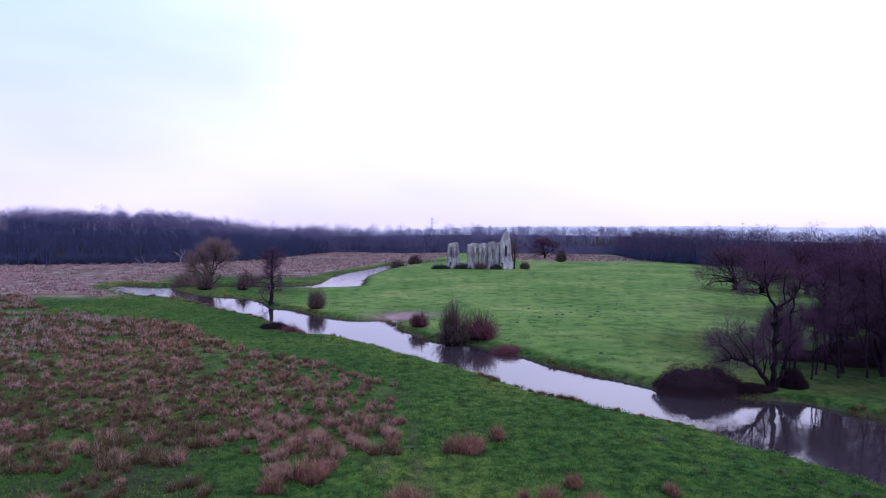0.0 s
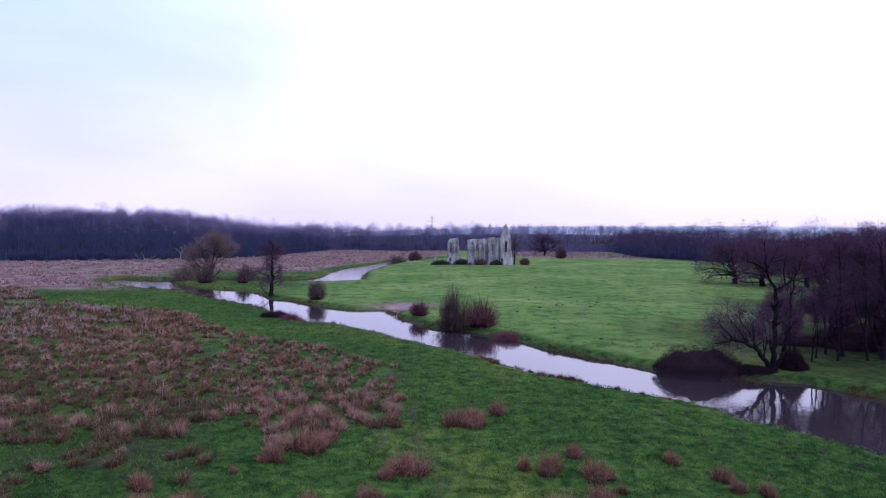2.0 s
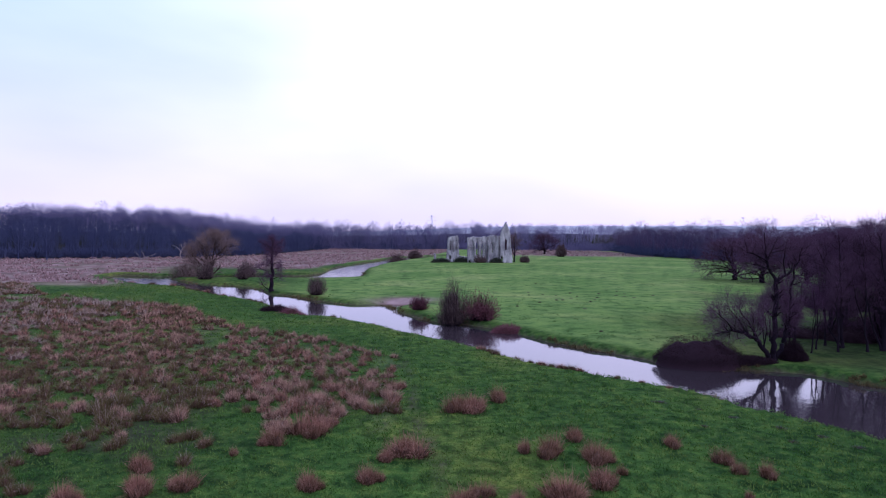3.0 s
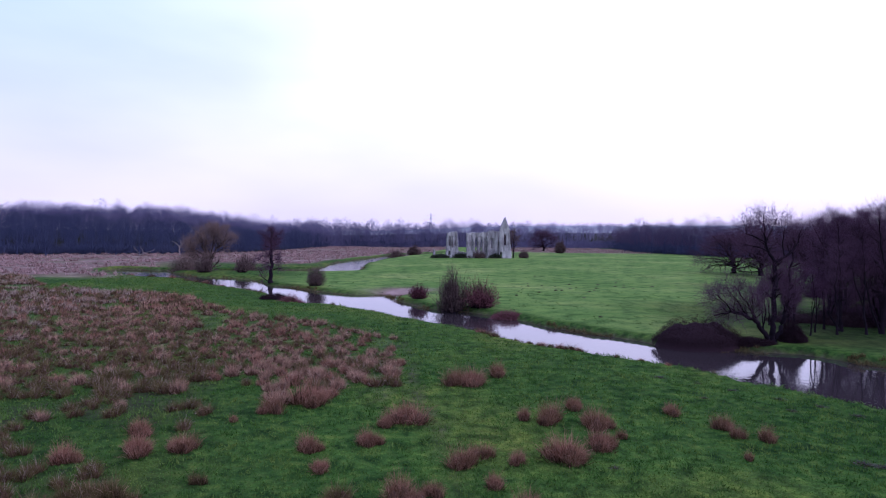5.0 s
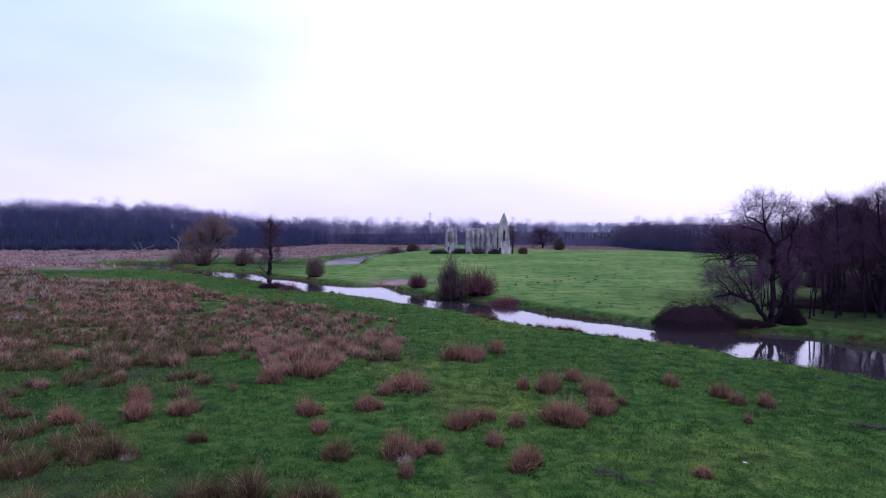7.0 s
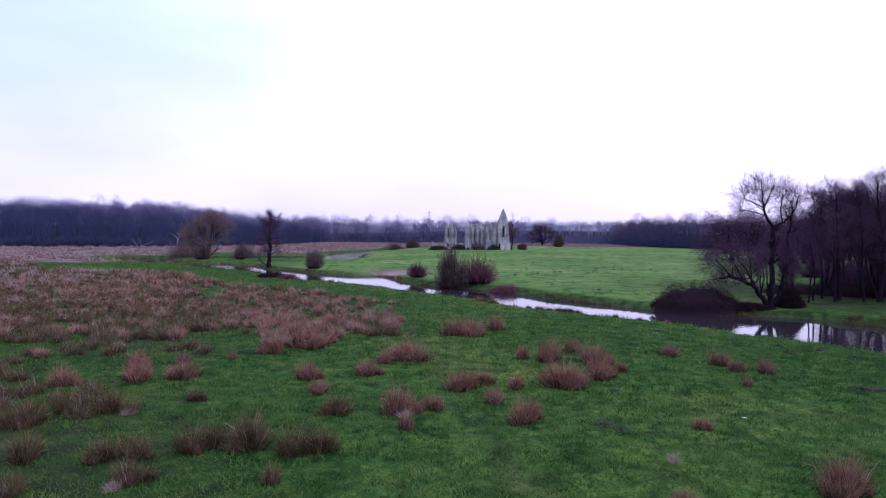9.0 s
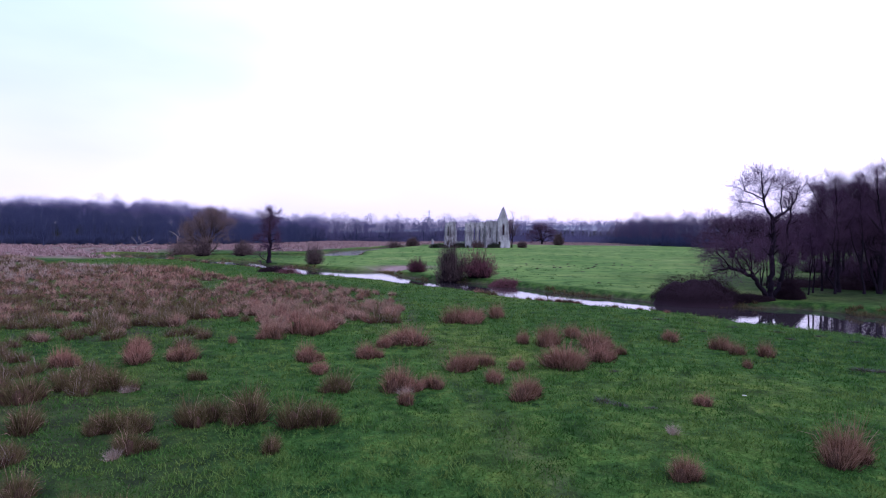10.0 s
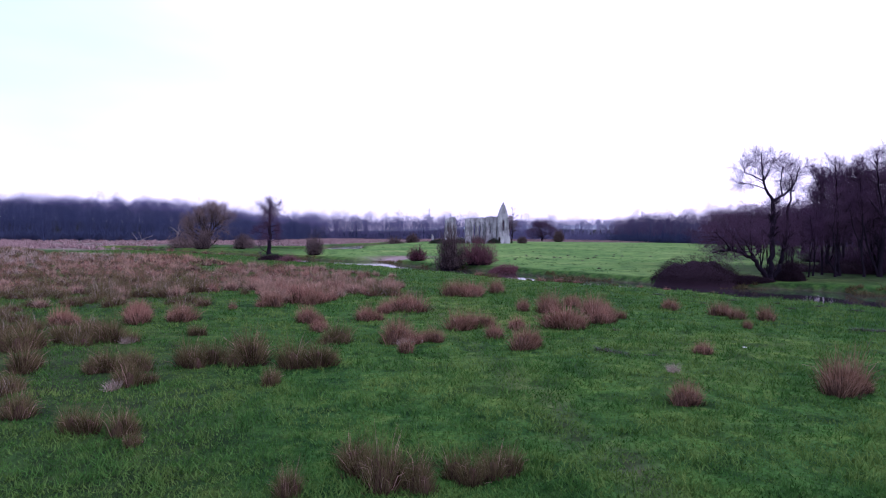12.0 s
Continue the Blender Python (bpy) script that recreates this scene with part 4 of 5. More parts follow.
for k, (x, y) in enumerate(((76.8, 160), (80.5, 153))):
    put(oak[k], x, y, 60 * k).scale = (1.1, 1.1, 0.76)
for x, y, s in ((90, 150, 1.0), (104, 172, 1.05), (97, 140, 0.95), (112, 158, 1.05), (92, 124, 0.9), (84, 110, 0.85), (101, 126, 1.0), (120, 150, 1.1), (58.8, 352, 1.0), (26.5, 276, 0.92)):
    put_copy(oak[int(x) % 2], x, y, x * 37, s, 0.82)

_tiers = []
for k in range(20):
    _h, _a = 2.4 + 0.36 * k, radians(137.5 * k)
    _r = (3.5 if k % 3 else 2.4) * (1 - k / 30) * (0.75 if 9 < k < 15 else 1.0)
    _c, _d = math.cos(_a) * _r, math.sin(_a) * _r
    _tiers.append(([(0.1, 0, _h), (_c * 0.5, _d * 0.5, _h + 0.45), (_c, _d, _h + 0.5)], 0.09 - 0.002 * k, 0.02))
put(make_tree("dead_tree", "gaunt bare tree with short tiered side branches on the bank", 41,
              [([(0, 0, 0), (0.15, 0, 3.0), (0.0, 0.1, 6.0), (0.25, 0, 8.6), (0.1, 0, 10.6)], 0.42, 0.07),
               ([(0.1, 0, 8.2), (1.1, 0, 9.3), (2.1, 0.1, 9.9)], 0.09, 0.03), ([(0.1, 0, 8.0), (-1.0, 0, 9.2), (-2.0, 0, 9.6)], 0.09, 0.03),
               ([(-0.2, 0, 0.2), (-1.4, -0.3, 1.0), (-2.3, -0.2, 2.6)], 0.10, 0.03)] + _tiers,
              dict(DEAD, reach=1.0, per_metre=1.5, clear=0.3, angle=(40, 85), rise=0.02, kids=[0, 3]), M_BARK, M_TWIG, 3, 1.2, 0.028, 2), -33.6, 119.6)
put(make_tree("willow_tree", "spreading bare orange-brown willow on the river bank", 42,
              [([(0, 0, 0), (0.3, 0, 2.2), (0.2, 0.2, 4.2)], 0.5, 0.34), ([(0.2, 0.2, 4.0), (-1.6, 0.2, 6.8), (-2.6, 0, 10.0)], 0.24, 0.06), ([(0.2, 0.2, 4.0), (1.8, 0, 7.0), (4.2, 0.4, 9.6)], 0.26, 0.06),
               ([(0.2, 0.2, 4.0), (0.4, 1.4, 7.5), (0.8, 1.8, 11.5)], 0.24, 0.06), ([(0.2, 0, 2.2), (-2.6, -0.4, 5.0), (-4.8, -0.6, 7.2)], 0.2, 0.05)],
              WILLOW, M_WILLOW_BARK, M_WILLOW, 3, 1.4, 0.030, 3), -60.2, 157.8, 0, 0.98)
put(make_tree("ruin_tree", "slender bare tree beside the ruined wall", 43,
              [([(0, 0, 0), (0.2, 0, 3.5), (0.1, 0.2, 7.0), (0.4, 0, 11.5)], 0.28, 0.05), ([(0.1, 0, 2.6), (-1.4, 0, 6.0), (-1.8, 0, 9.5)], 0.16, 0.04)],
              dict(ALDER, reach=3.6), M_BARK, M_SHRUB, 2, 1.3, 0.035, 2), 28.0, 238)
put(make_tree("dead_snag", "pale barkless dead tree in the reeds", 44,
              [([(0, 0, 0), (-0.4, 0, 2.5), (0.5, 0, 4.6), (-0.2, 0, 6.6)], 0.15, 0.05), ([(0.1, 0, 3.4), (-1.8, 0, 5.4), (-3.4, 0, 5.8)], 0.09, 0.03), ([(0.4, 0, 4.4), (1.6, 0, 5.6), (1.5, 0, 6.9)], 0.08, 0.03)],
              dict(DEAD, per_metre=0.7, reach=1.2, levels=1), M_PALE_BARK, M_PALE_BARK, 2, 0.6, 0.04, 0), -103, 240)
put(make_tree("fallen_tree", "pale fallen dead trunk with broken limbs", 45,
              [([(0, 0, 0.2), (2.5, 0, 1.2), (5.5, 0.5, 2.4)], 0.17, 0.06), ([(0.2, 0, 0.2), (-0.8, 0, 1.8), (-2.0, 0, 3.4)], 0.10, 0.03), ([(1.5, 0, 0.8), (1.2, 0, 2.4), (0.2, 0, 3.6)], 0.09, 0.03)],
              dict(DEAD, per_metre=0.7, reach=1.2, levels=1), M_PALE_BARK, M_PALE_BARK, 2, 0.6, 0.05, 0), -118, 238)

for name, label, seed, w, h, mat, x, y, opt in (
        ("pointed_shrub", "tall pointed leafless shrub on the river bank", 51, 6.0, 6.3, M_SHRUB, 1.4, 81.5, dict(stems=330, per=10, cone=0.3)),
        ("dogwood_bush", "rounded dark red leafless bush on the bank", 52, 6.0, 3.4, M_RED, 5.2, 81.8, dict(stems=360, per=10)),
        ("dogwood_bush", "small dark red leafless bush beside the beach", 53, 3.4, 2.0, M_RED, -3.4, 92.0, dict(stems=260)),
        ("bare_shrub", "round grey-brown leafless shrub on the bank", 56, 4.4, 4.2, M_SHRUB, -23.3, 112.6, dict(stems=330)),
        ("bare_shrub", "spreading leafless shrub over the river bend", 58, 5.4, 4.0, M_SHRUB, -57.5, 147.0, dict(stems=300)),
        ("willow_scrub", "low spreading brown willow scrub by the bend", 59, 9.0, 4.6, M_WILLOW, -65.0, 155.0, dict(stems=420, twig_w=0.04)),
        ("bare_shrub", "dense dark leafless shrub by the bank", 60, 6.6, 4.8, M_SHRUB, -52.5, 163.0, dict(stems=380, twig_w=0.04)),
        ("bare_shrub", "small leafless shrub by the willow", 61, 3.6, 3.4, M_SHRUB, -48.0, 146.5, dict(stems=220)),
        ("hawthorn_bush", "round dark hawthorn alone in the meadow", 162, 6.0, 5.6, M_SHRUB, 60.0, 309, dict(stems=300, twig_w=0.09, twig_len=0.7)),
        ("hawthorn_bush", "small dark hawthorn beside the ruin", 63, 4.6, 2.6, M_SHRUB, 32.2, 238, dict(stems=220, twig_w=0.08)),
        ("ivy_bush", "dark scrub against the ruined chancel wall", 65, 5.4, 2.8, M_SHRUB, 14.6, 234.0, dict(stems=200, twig_w=0.08)),
        ("bank_scrub", "dark scrub where the far bank bends", 67, 9.0, 4.2, M_SHRUB, -20.0, 268, dict(stems=300, twig_w=0.09)),
        ("bank_scrub", "dark scrub where the far bank bends", 68, 8.0, 4.8, M_SHRUB, -13.0, 282, dict(stems=300, twig_w=0.09)),
        ("bare_shrub", "leafless shrub under the alders", 71, 5.5, 3.6, M_TWIG, 48.0, 67.0, dict(stems=240))):
    put(make_bush(name, label, seed, w, h, mat, **opt), x, y)


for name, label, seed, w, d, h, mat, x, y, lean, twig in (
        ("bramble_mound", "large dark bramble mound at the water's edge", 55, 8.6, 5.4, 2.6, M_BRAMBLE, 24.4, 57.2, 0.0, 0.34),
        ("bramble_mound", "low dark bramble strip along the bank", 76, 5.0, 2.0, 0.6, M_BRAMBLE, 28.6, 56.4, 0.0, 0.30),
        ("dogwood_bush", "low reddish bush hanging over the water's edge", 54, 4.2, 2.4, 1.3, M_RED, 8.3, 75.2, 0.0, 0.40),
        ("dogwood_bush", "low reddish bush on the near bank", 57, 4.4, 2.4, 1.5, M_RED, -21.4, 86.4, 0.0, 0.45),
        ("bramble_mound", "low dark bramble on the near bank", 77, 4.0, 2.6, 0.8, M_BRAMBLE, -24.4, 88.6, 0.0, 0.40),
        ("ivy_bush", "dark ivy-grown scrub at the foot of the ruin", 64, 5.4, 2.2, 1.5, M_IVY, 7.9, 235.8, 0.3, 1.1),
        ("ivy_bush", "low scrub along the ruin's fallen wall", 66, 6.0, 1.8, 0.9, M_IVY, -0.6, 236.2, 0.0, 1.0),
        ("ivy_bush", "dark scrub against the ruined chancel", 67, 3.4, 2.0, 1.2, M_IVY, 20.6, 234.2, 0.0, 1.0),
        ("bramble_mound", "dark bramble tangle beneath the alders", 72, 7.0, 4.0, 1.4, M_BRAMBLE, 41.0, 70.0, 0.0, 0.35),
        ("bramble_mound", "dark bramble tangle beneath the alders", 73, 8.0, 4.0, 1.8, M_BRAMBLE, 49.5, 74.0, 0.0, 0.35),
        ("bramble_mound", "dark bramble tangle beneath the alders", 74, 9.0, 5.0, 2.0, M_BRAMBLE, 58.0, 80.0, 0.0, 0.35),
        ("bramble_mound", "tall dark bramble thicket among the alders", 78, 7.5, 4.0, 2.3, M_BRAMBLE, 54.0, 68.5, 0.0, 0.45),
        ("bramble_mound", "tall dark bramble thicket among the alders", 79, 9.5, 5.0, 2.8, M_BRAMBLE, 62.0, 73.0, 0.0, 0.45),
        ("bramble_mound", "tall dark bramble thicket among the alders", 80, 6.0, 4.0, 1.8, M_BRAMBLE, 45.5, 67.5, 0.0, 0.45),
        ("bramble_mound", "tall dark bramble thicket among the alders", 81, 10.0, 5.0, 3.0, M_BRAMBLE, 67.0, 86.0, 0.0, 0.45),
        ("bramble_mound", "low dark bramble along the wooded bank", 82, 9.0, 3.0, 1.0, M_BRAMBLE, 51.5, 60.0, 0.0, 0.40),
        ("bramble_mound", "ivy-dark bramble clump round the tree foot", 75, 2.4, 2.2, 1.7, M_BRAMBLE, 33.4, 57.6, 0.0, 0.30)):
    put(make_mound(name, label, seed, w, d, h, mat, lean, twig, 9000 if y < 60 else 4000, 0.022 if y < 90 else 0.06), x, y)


# ---- woods ----
def wood_tree(seed, far=False):
    """A bare woodland tree about 15 m high: trunk, boughs and a rounded, lumpy haze of fine twigs."""
    rng = np.random.default_rng(seed)
    g, s = Geo(), Geo()
    h = rng.uniform(13.2, 15.4)
    trunk = np.array([(0, 0, -0.3), (rng.normal() * 0.2, 0.1, h * 0.3), (rng.normal() * 0.5, 0, h * 0.72)])
    tube(g, trunk, [0.28, 0.20, 0.08], 4)
    wide = rng.uniform(3.6, 4.8)
    n = 270 if far else 450
    d = unit(rng.normal(size=(n, 3)) * np.array([1, 1, 0.9]) + np.array([0, 0, 0.25]))
    lump = 0.80 + 0.34 * value_noise(d[:, 0] * 2 + 9, d[:, 1] * 2 + d[:, 2] * 3 + 9, 0.7, seed)
    p = np.array([0, 0, h * 0.60]) + d * np.array([wide, wide, h * 0.38]) * (lump * rng.uniform(0.35, 1.0, n) ** 0.6)[:, None]
    slivers(s, p, unit(d * 0.8 + rng.normal(size=(n, 3)) * 0.55 + np.array([0, 0, 0.25])), rng.uniform(0.35, 0.8, n), np.full(n, 0.27 if far else 0.145), rng)
    low = n // 5
    q = np.stack([rng.normal(size=low) * 1.6, rng.normal(size=low) * 1.6, rng.uniform(0.3, h * 0.35, low)], 1)
    slivers(s, q, unit(rng.normal(size=(low, 3)) * 0.5 + np.array([0, 0, 0.9])), rng.uniform(0.7, 1.6, low), np.full(low, 0.13), rng)
    for c in range(6):
        a, f = rng.uniform(0, 2 * np.pi), (c + rng.uniform(0, 1)) / 6
        foot = trunk[0] + (trunk[2] - trunk[0]) * (0.35 + 0.6 * f)
        reach = wide * rng.uniform(0.5, 0.85) * (1.1 - 0.6 * f)
        tube(g, [foot, foot + np.array([math.cos(a) * reach, math.sin(a) * reach, h * rng.uniform(0.10, 0.24)])], [0.11, 0.03], 3)
    return g, s


wood_protos = [wood_tree(100 + k) for k in range(6)]
far_protos_w = [wood_tree(120 + k, True) for k in range(5)]
rng_w = np.random.default_rng(77)


def wood_spots(x0, x1, y0, y1, step, cover_at=0.5):
    nx, ny = int((x1 - x0) / step), int((y1 - y0) / step)
    X, Y = np.meshgrid(np.arange(nx), np.arange(ny))
    x = x0 + (X.ravel() + rng_w.uniform(0.1, 0.9, nx * ny)) * step
    y = y0 + (Y.ravel() + rng_w.uniform(0.1, 0.9, nx * ny)) * step
    k = (wood_cover(x, y) > cover_at) & (np.abs(x) < 0.80 * y + 25)
    return x[k], y[k]


def build_wood(name, label, x0, x1, y0, y1, step, depth, mat, size=1.0):
    """The wood's trees, joined; only as deep behind its edge as anyone can see."""
    x, y = wood_spots(x0, x1, y0, y1, step)
    k = depth(x, y)
    x, y = x[k], y[k]
    z = ground_z(x, y)
    g = Geo()
    both = []
    for a, b in (far_protos_w if mat is M_MIDTWIG_HAZED else wood_protos):
        c = Geo()
        c.add(*a.arrays())
        c.add(*b.arrays())
        both.append(c)
    scatter(g, both, x, y, z, rng_w.uniform(0.80, 1.16, len(x)) * size, rng_w)
    return tagged(new(name, g.mesh(name, mat)), label, "wood", kind="stuff")


build_wood("left_wood", "dense leafless wood climbing a low hill", -420, -80, 200, 470, 6.5, lambda x, y: y < np.interp(x, [-420, -170, -129, -95, -80], [330, 360, 410, 450, 470]), M_WOODTWIG_HAZED, 0.82)
build_wood("middle_wood", "long belt of leafless trees across the valley", -330, 125, 415, 540, 6.0, lambda x, y: y < 492, M_MIDTWIG_HAZED, 1.18)
build_wood("right_wood", "dark leafless wood along the meadow edge", 100, 330, 150, 480, 6.5, lambda x, y: x < np.interp(y, [150, 250, 292, 343, 480], [235, 190, 165, 145, 150]), M_RIGHTTWIG_HAZED, 1.12)

# underwood along the wood edges
_u = Geo()
_ru = np.random.default_rng(91)
_p = []
for _k in range(4):
    _q = Geo()
    _n = 60
    _f = _ru.normal(size=(_n, 3)) * np.array([1.5, 1.5, 0.0]) + np.array([0, 0, 0.0])
    _f[:, 2] = _ru.uniform(-0.2, 2.2, _n)
    slivers(_q, _f, unit(_ru.normal(size=(_n, 3)) * 0.5 + np.array([0, 0, 0.8])), _ru.uniform(1.0, 2.6, _n), np.full(_n, 0.2), _ru)
    _p.append(_q)
_ux, _uy = _ru.uniform(-420, 330, 26000), _ru.uniform(150, 480, 26000)
_uc = wood_cover(_ux, _uy)
_ok = (_uc > 0.25) & (wood_cover(_ux, _uy - 16) * wood_cover(_ux - 14, _uy) < 0.5) & (np.abs(_ux) < 0.8 * _uy + 20)
_ux, _uy = _ux[_ok][:1900], _uy[_ok][:1900]
scatter(_u, _p, _ux, _uy, ground_z(_ux, _uy), _ru.uniform(0.8, 1.6, len(_ux)), _ru)
tagged(new("underwood", _u.mesh("underwood", M_WOODTWIG_HAZED)), "tangled leafless scrub along the wood's edge", "scrub", kind="stuff")

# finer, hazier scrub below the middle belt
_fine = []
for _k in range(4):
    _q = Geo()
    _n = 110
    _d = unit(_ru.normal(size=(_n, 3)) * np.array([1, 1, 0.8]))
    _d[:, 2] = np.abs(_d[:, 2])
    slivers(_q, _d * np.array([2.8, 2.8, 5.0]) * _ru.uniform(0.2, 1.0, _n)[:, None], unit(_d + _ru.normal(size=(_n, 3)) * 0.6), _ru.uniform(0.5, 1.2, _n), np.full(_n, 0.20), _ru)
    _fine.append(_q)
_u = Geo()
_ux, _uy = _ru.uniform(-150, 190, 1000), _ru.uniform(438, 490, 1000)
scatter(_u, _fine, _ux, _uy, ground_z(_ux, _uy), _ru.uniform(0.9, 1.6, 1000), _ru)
tagged(new("valley_underwood", _u.mesh("valley_underwood", M_MIDTWIG_HAZED)), "hazy leafless scrub below the valley wood", "scrub", kind="stuff")

# edge trees that stand free of the wood
_edge = []
for _g1, _g2 in wood_protos[:4]:
    _t = new("woodland_tree")
    part("trunk", _g1, M_WOODTWIG_HAZED, _t)
    part("crown", _g2, M_WOODTWIG_HAZED, _t)
    _edge.append(tagged(_t, "bare woodland tree at the wood's edge", "tree", "woodland edge trees"))
_tall = []
for _g1, _g2 in wood_protos[3:6]:
    _t = new("woodland_tree")
    part("trunk", _g1, M_MIDTWIG_HAZED, _t)
    part("crown", _g2, M_MIDTWIG_HAZED, _t)
    _tall.append(tagged(_t, "tall round-headed bare tree above the valley wood", "tree", "skyline trees"))
    put(_t, -50 + 40 * len(_tall), 462, 0, 1.15)
_ex = [(-165, 224), (-150, 231), (-138, 240), (-124, 250), (-112, 262), (-101, 272), (-92, 288), (-158, 227), (-131, 245), (-106, 266), (104, 346), (108, 334), (111, 322), (114, 311), (118, 300), (121, 290), (127, 278),
       (132, 266), (112, 352), (-128, 412), (-110, 428), (-88, 440), (-60, 436), (-36, 430), (-12, 440), (10, 448), (34, 456), (70, 460), (95, 464)]
for _k, (_x0, _y0) in enumerate(_ex):
    if _k < 4:
        put(_edge[_k], _x0, _y0, 30 * _k, 0.95)
    else:
        put_copy(_edge[_k % 4], _x0, _y0, 53 * _k, 0.8 + 0.08 * (_k * 7 % 5))

# tall round-headed trees that stand above the middle belt
for _k, (_x0, _y0, _s0) in enumerate(((-116, 452, 1.32), (-106, 450, 1.42), (-92, 452, 1.30), (-84, 456, 1.18), (-76, 450, 1.40), (-68, 452, 1.42), (-60, 456, 1.24), (-40, 448, 1.30), (-31, 452, 1.18), (-8, 452, 1.36), (-1, 455, 1.30), (44, 452, 1.2), (56, 456, 1.15))):
    put_copy(_tall[_k % 3], _x0, _y0, 71 * _k, _s0, 1.0)

# far wooded rise behind the ruin
_x = np.concatenate([rng_w.uniform(-330, 620, 240), rng_w.uniform(40, 430, 240)])
_y = rng_w.uniform(700, 940, 480)
_g = Geo()
_c = []
for _a, _b in far_protos_w:
    _d = Geo()
    _d.add(*_a.arrays())
    _d.add(*_b.arrays())
    _c.append(_d)
scatter(_g, _c, _x, _y, ground_z(_x, _y), rng_w.uniform(1.0, 1.2, 480), rng_w)
tagged(new("far_wood", _g.mesh("far_wood", M_FARTWIG_HAZED)), "hazy leafless wood on a far rise", "wood", kind="stuff")


# ---- pylon ----
def build_pylon(x, y, h):
    thing = new("pylon")
    thing.matrix_basis = pose(x, y, zat(x, y), 0, 0, 20)

    def half(z):
        return np.interp(z, [0, h * 0.55, h], [3.2, 1.1, 0.35])
    corners = ((-1, -1), (1, -1), (1, 1), (-1, 1))
    for cx, cy in corners:
        g = Geo()
        zz = [0, h * 0.55, h]
        tube(g, [(cx * half(z), cy * half(z), z) for z in zz], [0.10, 0.08, 0.06], 4)
        part("leg", g, M_STEEL, thing)
    lv = np.linspace(0, h, 11)
    for a, b in zip(lv, lv[1:]):
        g = Geo()
        for (ax, ay), (bx, by) in zip(corners, corners[1:] + corners[:1]):
            tube(g, [(ax * half(a), ay * half(a), a), (bx * half(b), by * half(b), b)], [0.035, 0.035], 3)
            tube(g, [(bx * half(a), by * half(a), a), (ax * half(b), ay * half(b), b)], [0.035, 0.035], 3)
        part("bracing", g, M_STEEL, thing)
    for z, w in ((h * 0.66, 5.0), (h * 0.79, 6.2), (h * 0.92, 4.4)):
        g = Geo()
        tube(g, [(-w, 0, z), (0, 0, z + 0.8), (w, 0, z)], [0.04, 0.09, 0.04], 4)
        tube(g, [(-w, 0, z), (0, 0, z - 0.2), (w, 0, z)], [0.04, 0.08, 0.04], 4)
        part("crossarm", g, M_STEEL, thing)
    tagged(thing, "grey steel lattice pylon rising behind the wood", "pylon")


build_pylon(-12.5, 680, 31)

# ---- rush tussocks: singles on the grazed meadow ----
TUSSOCKS_MID = [(-5.9, 26.4, 1.0), (-4.9, 24.1, 0.8), (-3.4, 27.4, 1.0), (-1.8, 30.5, 1.7), (-2.8, 30.0, 0.8), (-3.7, 21.1, 1.0), (-1.5, 21.4, 1.3), (-1.1, 19.6, 0.5), (-0.3, 22.0, 0.7), (-9.1, 32.2, 1.2),
                (-7.4, 33.8, 1.8), (-10.5, 30.5, 0.4), (-11.3, 26.2, 1.1), (-9.3, 22.9, 0.6), (-13.0, 25.6, 1.2), (-14.4, 28.5, 1.1), (-13.1, 21.2, 1.0), (-12.4, 21.1, 1.1), (-11.7, 21.1, 1.0), (-15.7, 24.7, 1.1)]
TUSSOCKS_LEFT = [(-10.9, 21.1, 0.5), (-9.5, 16.7, 0.8), (-8.8, 16.9, 0.9), (-8.0, 15.1, 0.8), (-7.1, 17.5, 1.1), (-5.7, 17.6, 1.3), (-3.9, 17.1, 1.3), (-4.3, 15.1, 0.6), (-13.7, 19.5, 1.3), (-11.7, 16.6, 0.9), (-10.7, 14.6, 0.6),
                 (-1.3, 9.2, 0.75), (-0.8, 8.6, 0.7), (-0.3, 8.6, 0.55), (0.4, 8.9, 0.6), (1.0, 9.1, 0.6), (-2.2, 8.4, 0.4), (-6.9, 11.2, 0.6), (-6.0, 11.1, 0.6), (-5.5, 10.5, 0.3), (-8.8, 12.2, 0.7)]
TUSSOCKS_RIGHT = [(1.0, 38.6, 1.3), (2.1, 38.7, 1.6), (3.9, 41.1, 1.0), (1.0, 24.9, 1.0), (1.9, 26.0, 0.8), (3.3, 25.4, 0.7), (2.1, 22.6, 0.7), (3.0, 20.3, 0.9), (4.4, 31.5, 0.7), (5.6, 30.8, 1.1), (7.4, 33.3, 0.9), (5.4, 25.5, 1.7),
                  (7.8, 30.2, 1.3), (7.3, 27.0, 1.0), (8.7, 28.6, 0.4), (12.6, 32.6, 0.8), (14.3, 30.2, 0.8), (14.4, 28.9, 0.6), (15.6, 28.4, 0.7), (13.5, 26.1, 0.4), (8.8, 19.8, 0.5), (5.7, 13.4, 0.6), (9.9, 14.2, 1.0)]
rng_t = np.random.default_rng(5)
tuft_meshes = {}
for k in range(8):
    tuft_meshes[k] = tussock_geo(200 + k, 130, 0.012, 0.66, 220, 3.4, 0.18, True).mesh("rush_tussock", ((M_RUSH, M_RUSH_RED, M_RUSH, M_RUSH_GREEN)[k % 4], M_THATCH_SHADE, M_RUSH_PALE), False)
fine_meshes = [tussock_geo(240 + k, 280, 0.009, 0.64, 420, 3.2, 0.14, True).mesh("rush_tussock", ((M_RUSH_DARK, M_RUSH_RED, M_RUSH_GREEN, M_RUSH_GREEN)[k % 4], M_THATCH_SHADE, M_RUSH)) for k in range(8)]
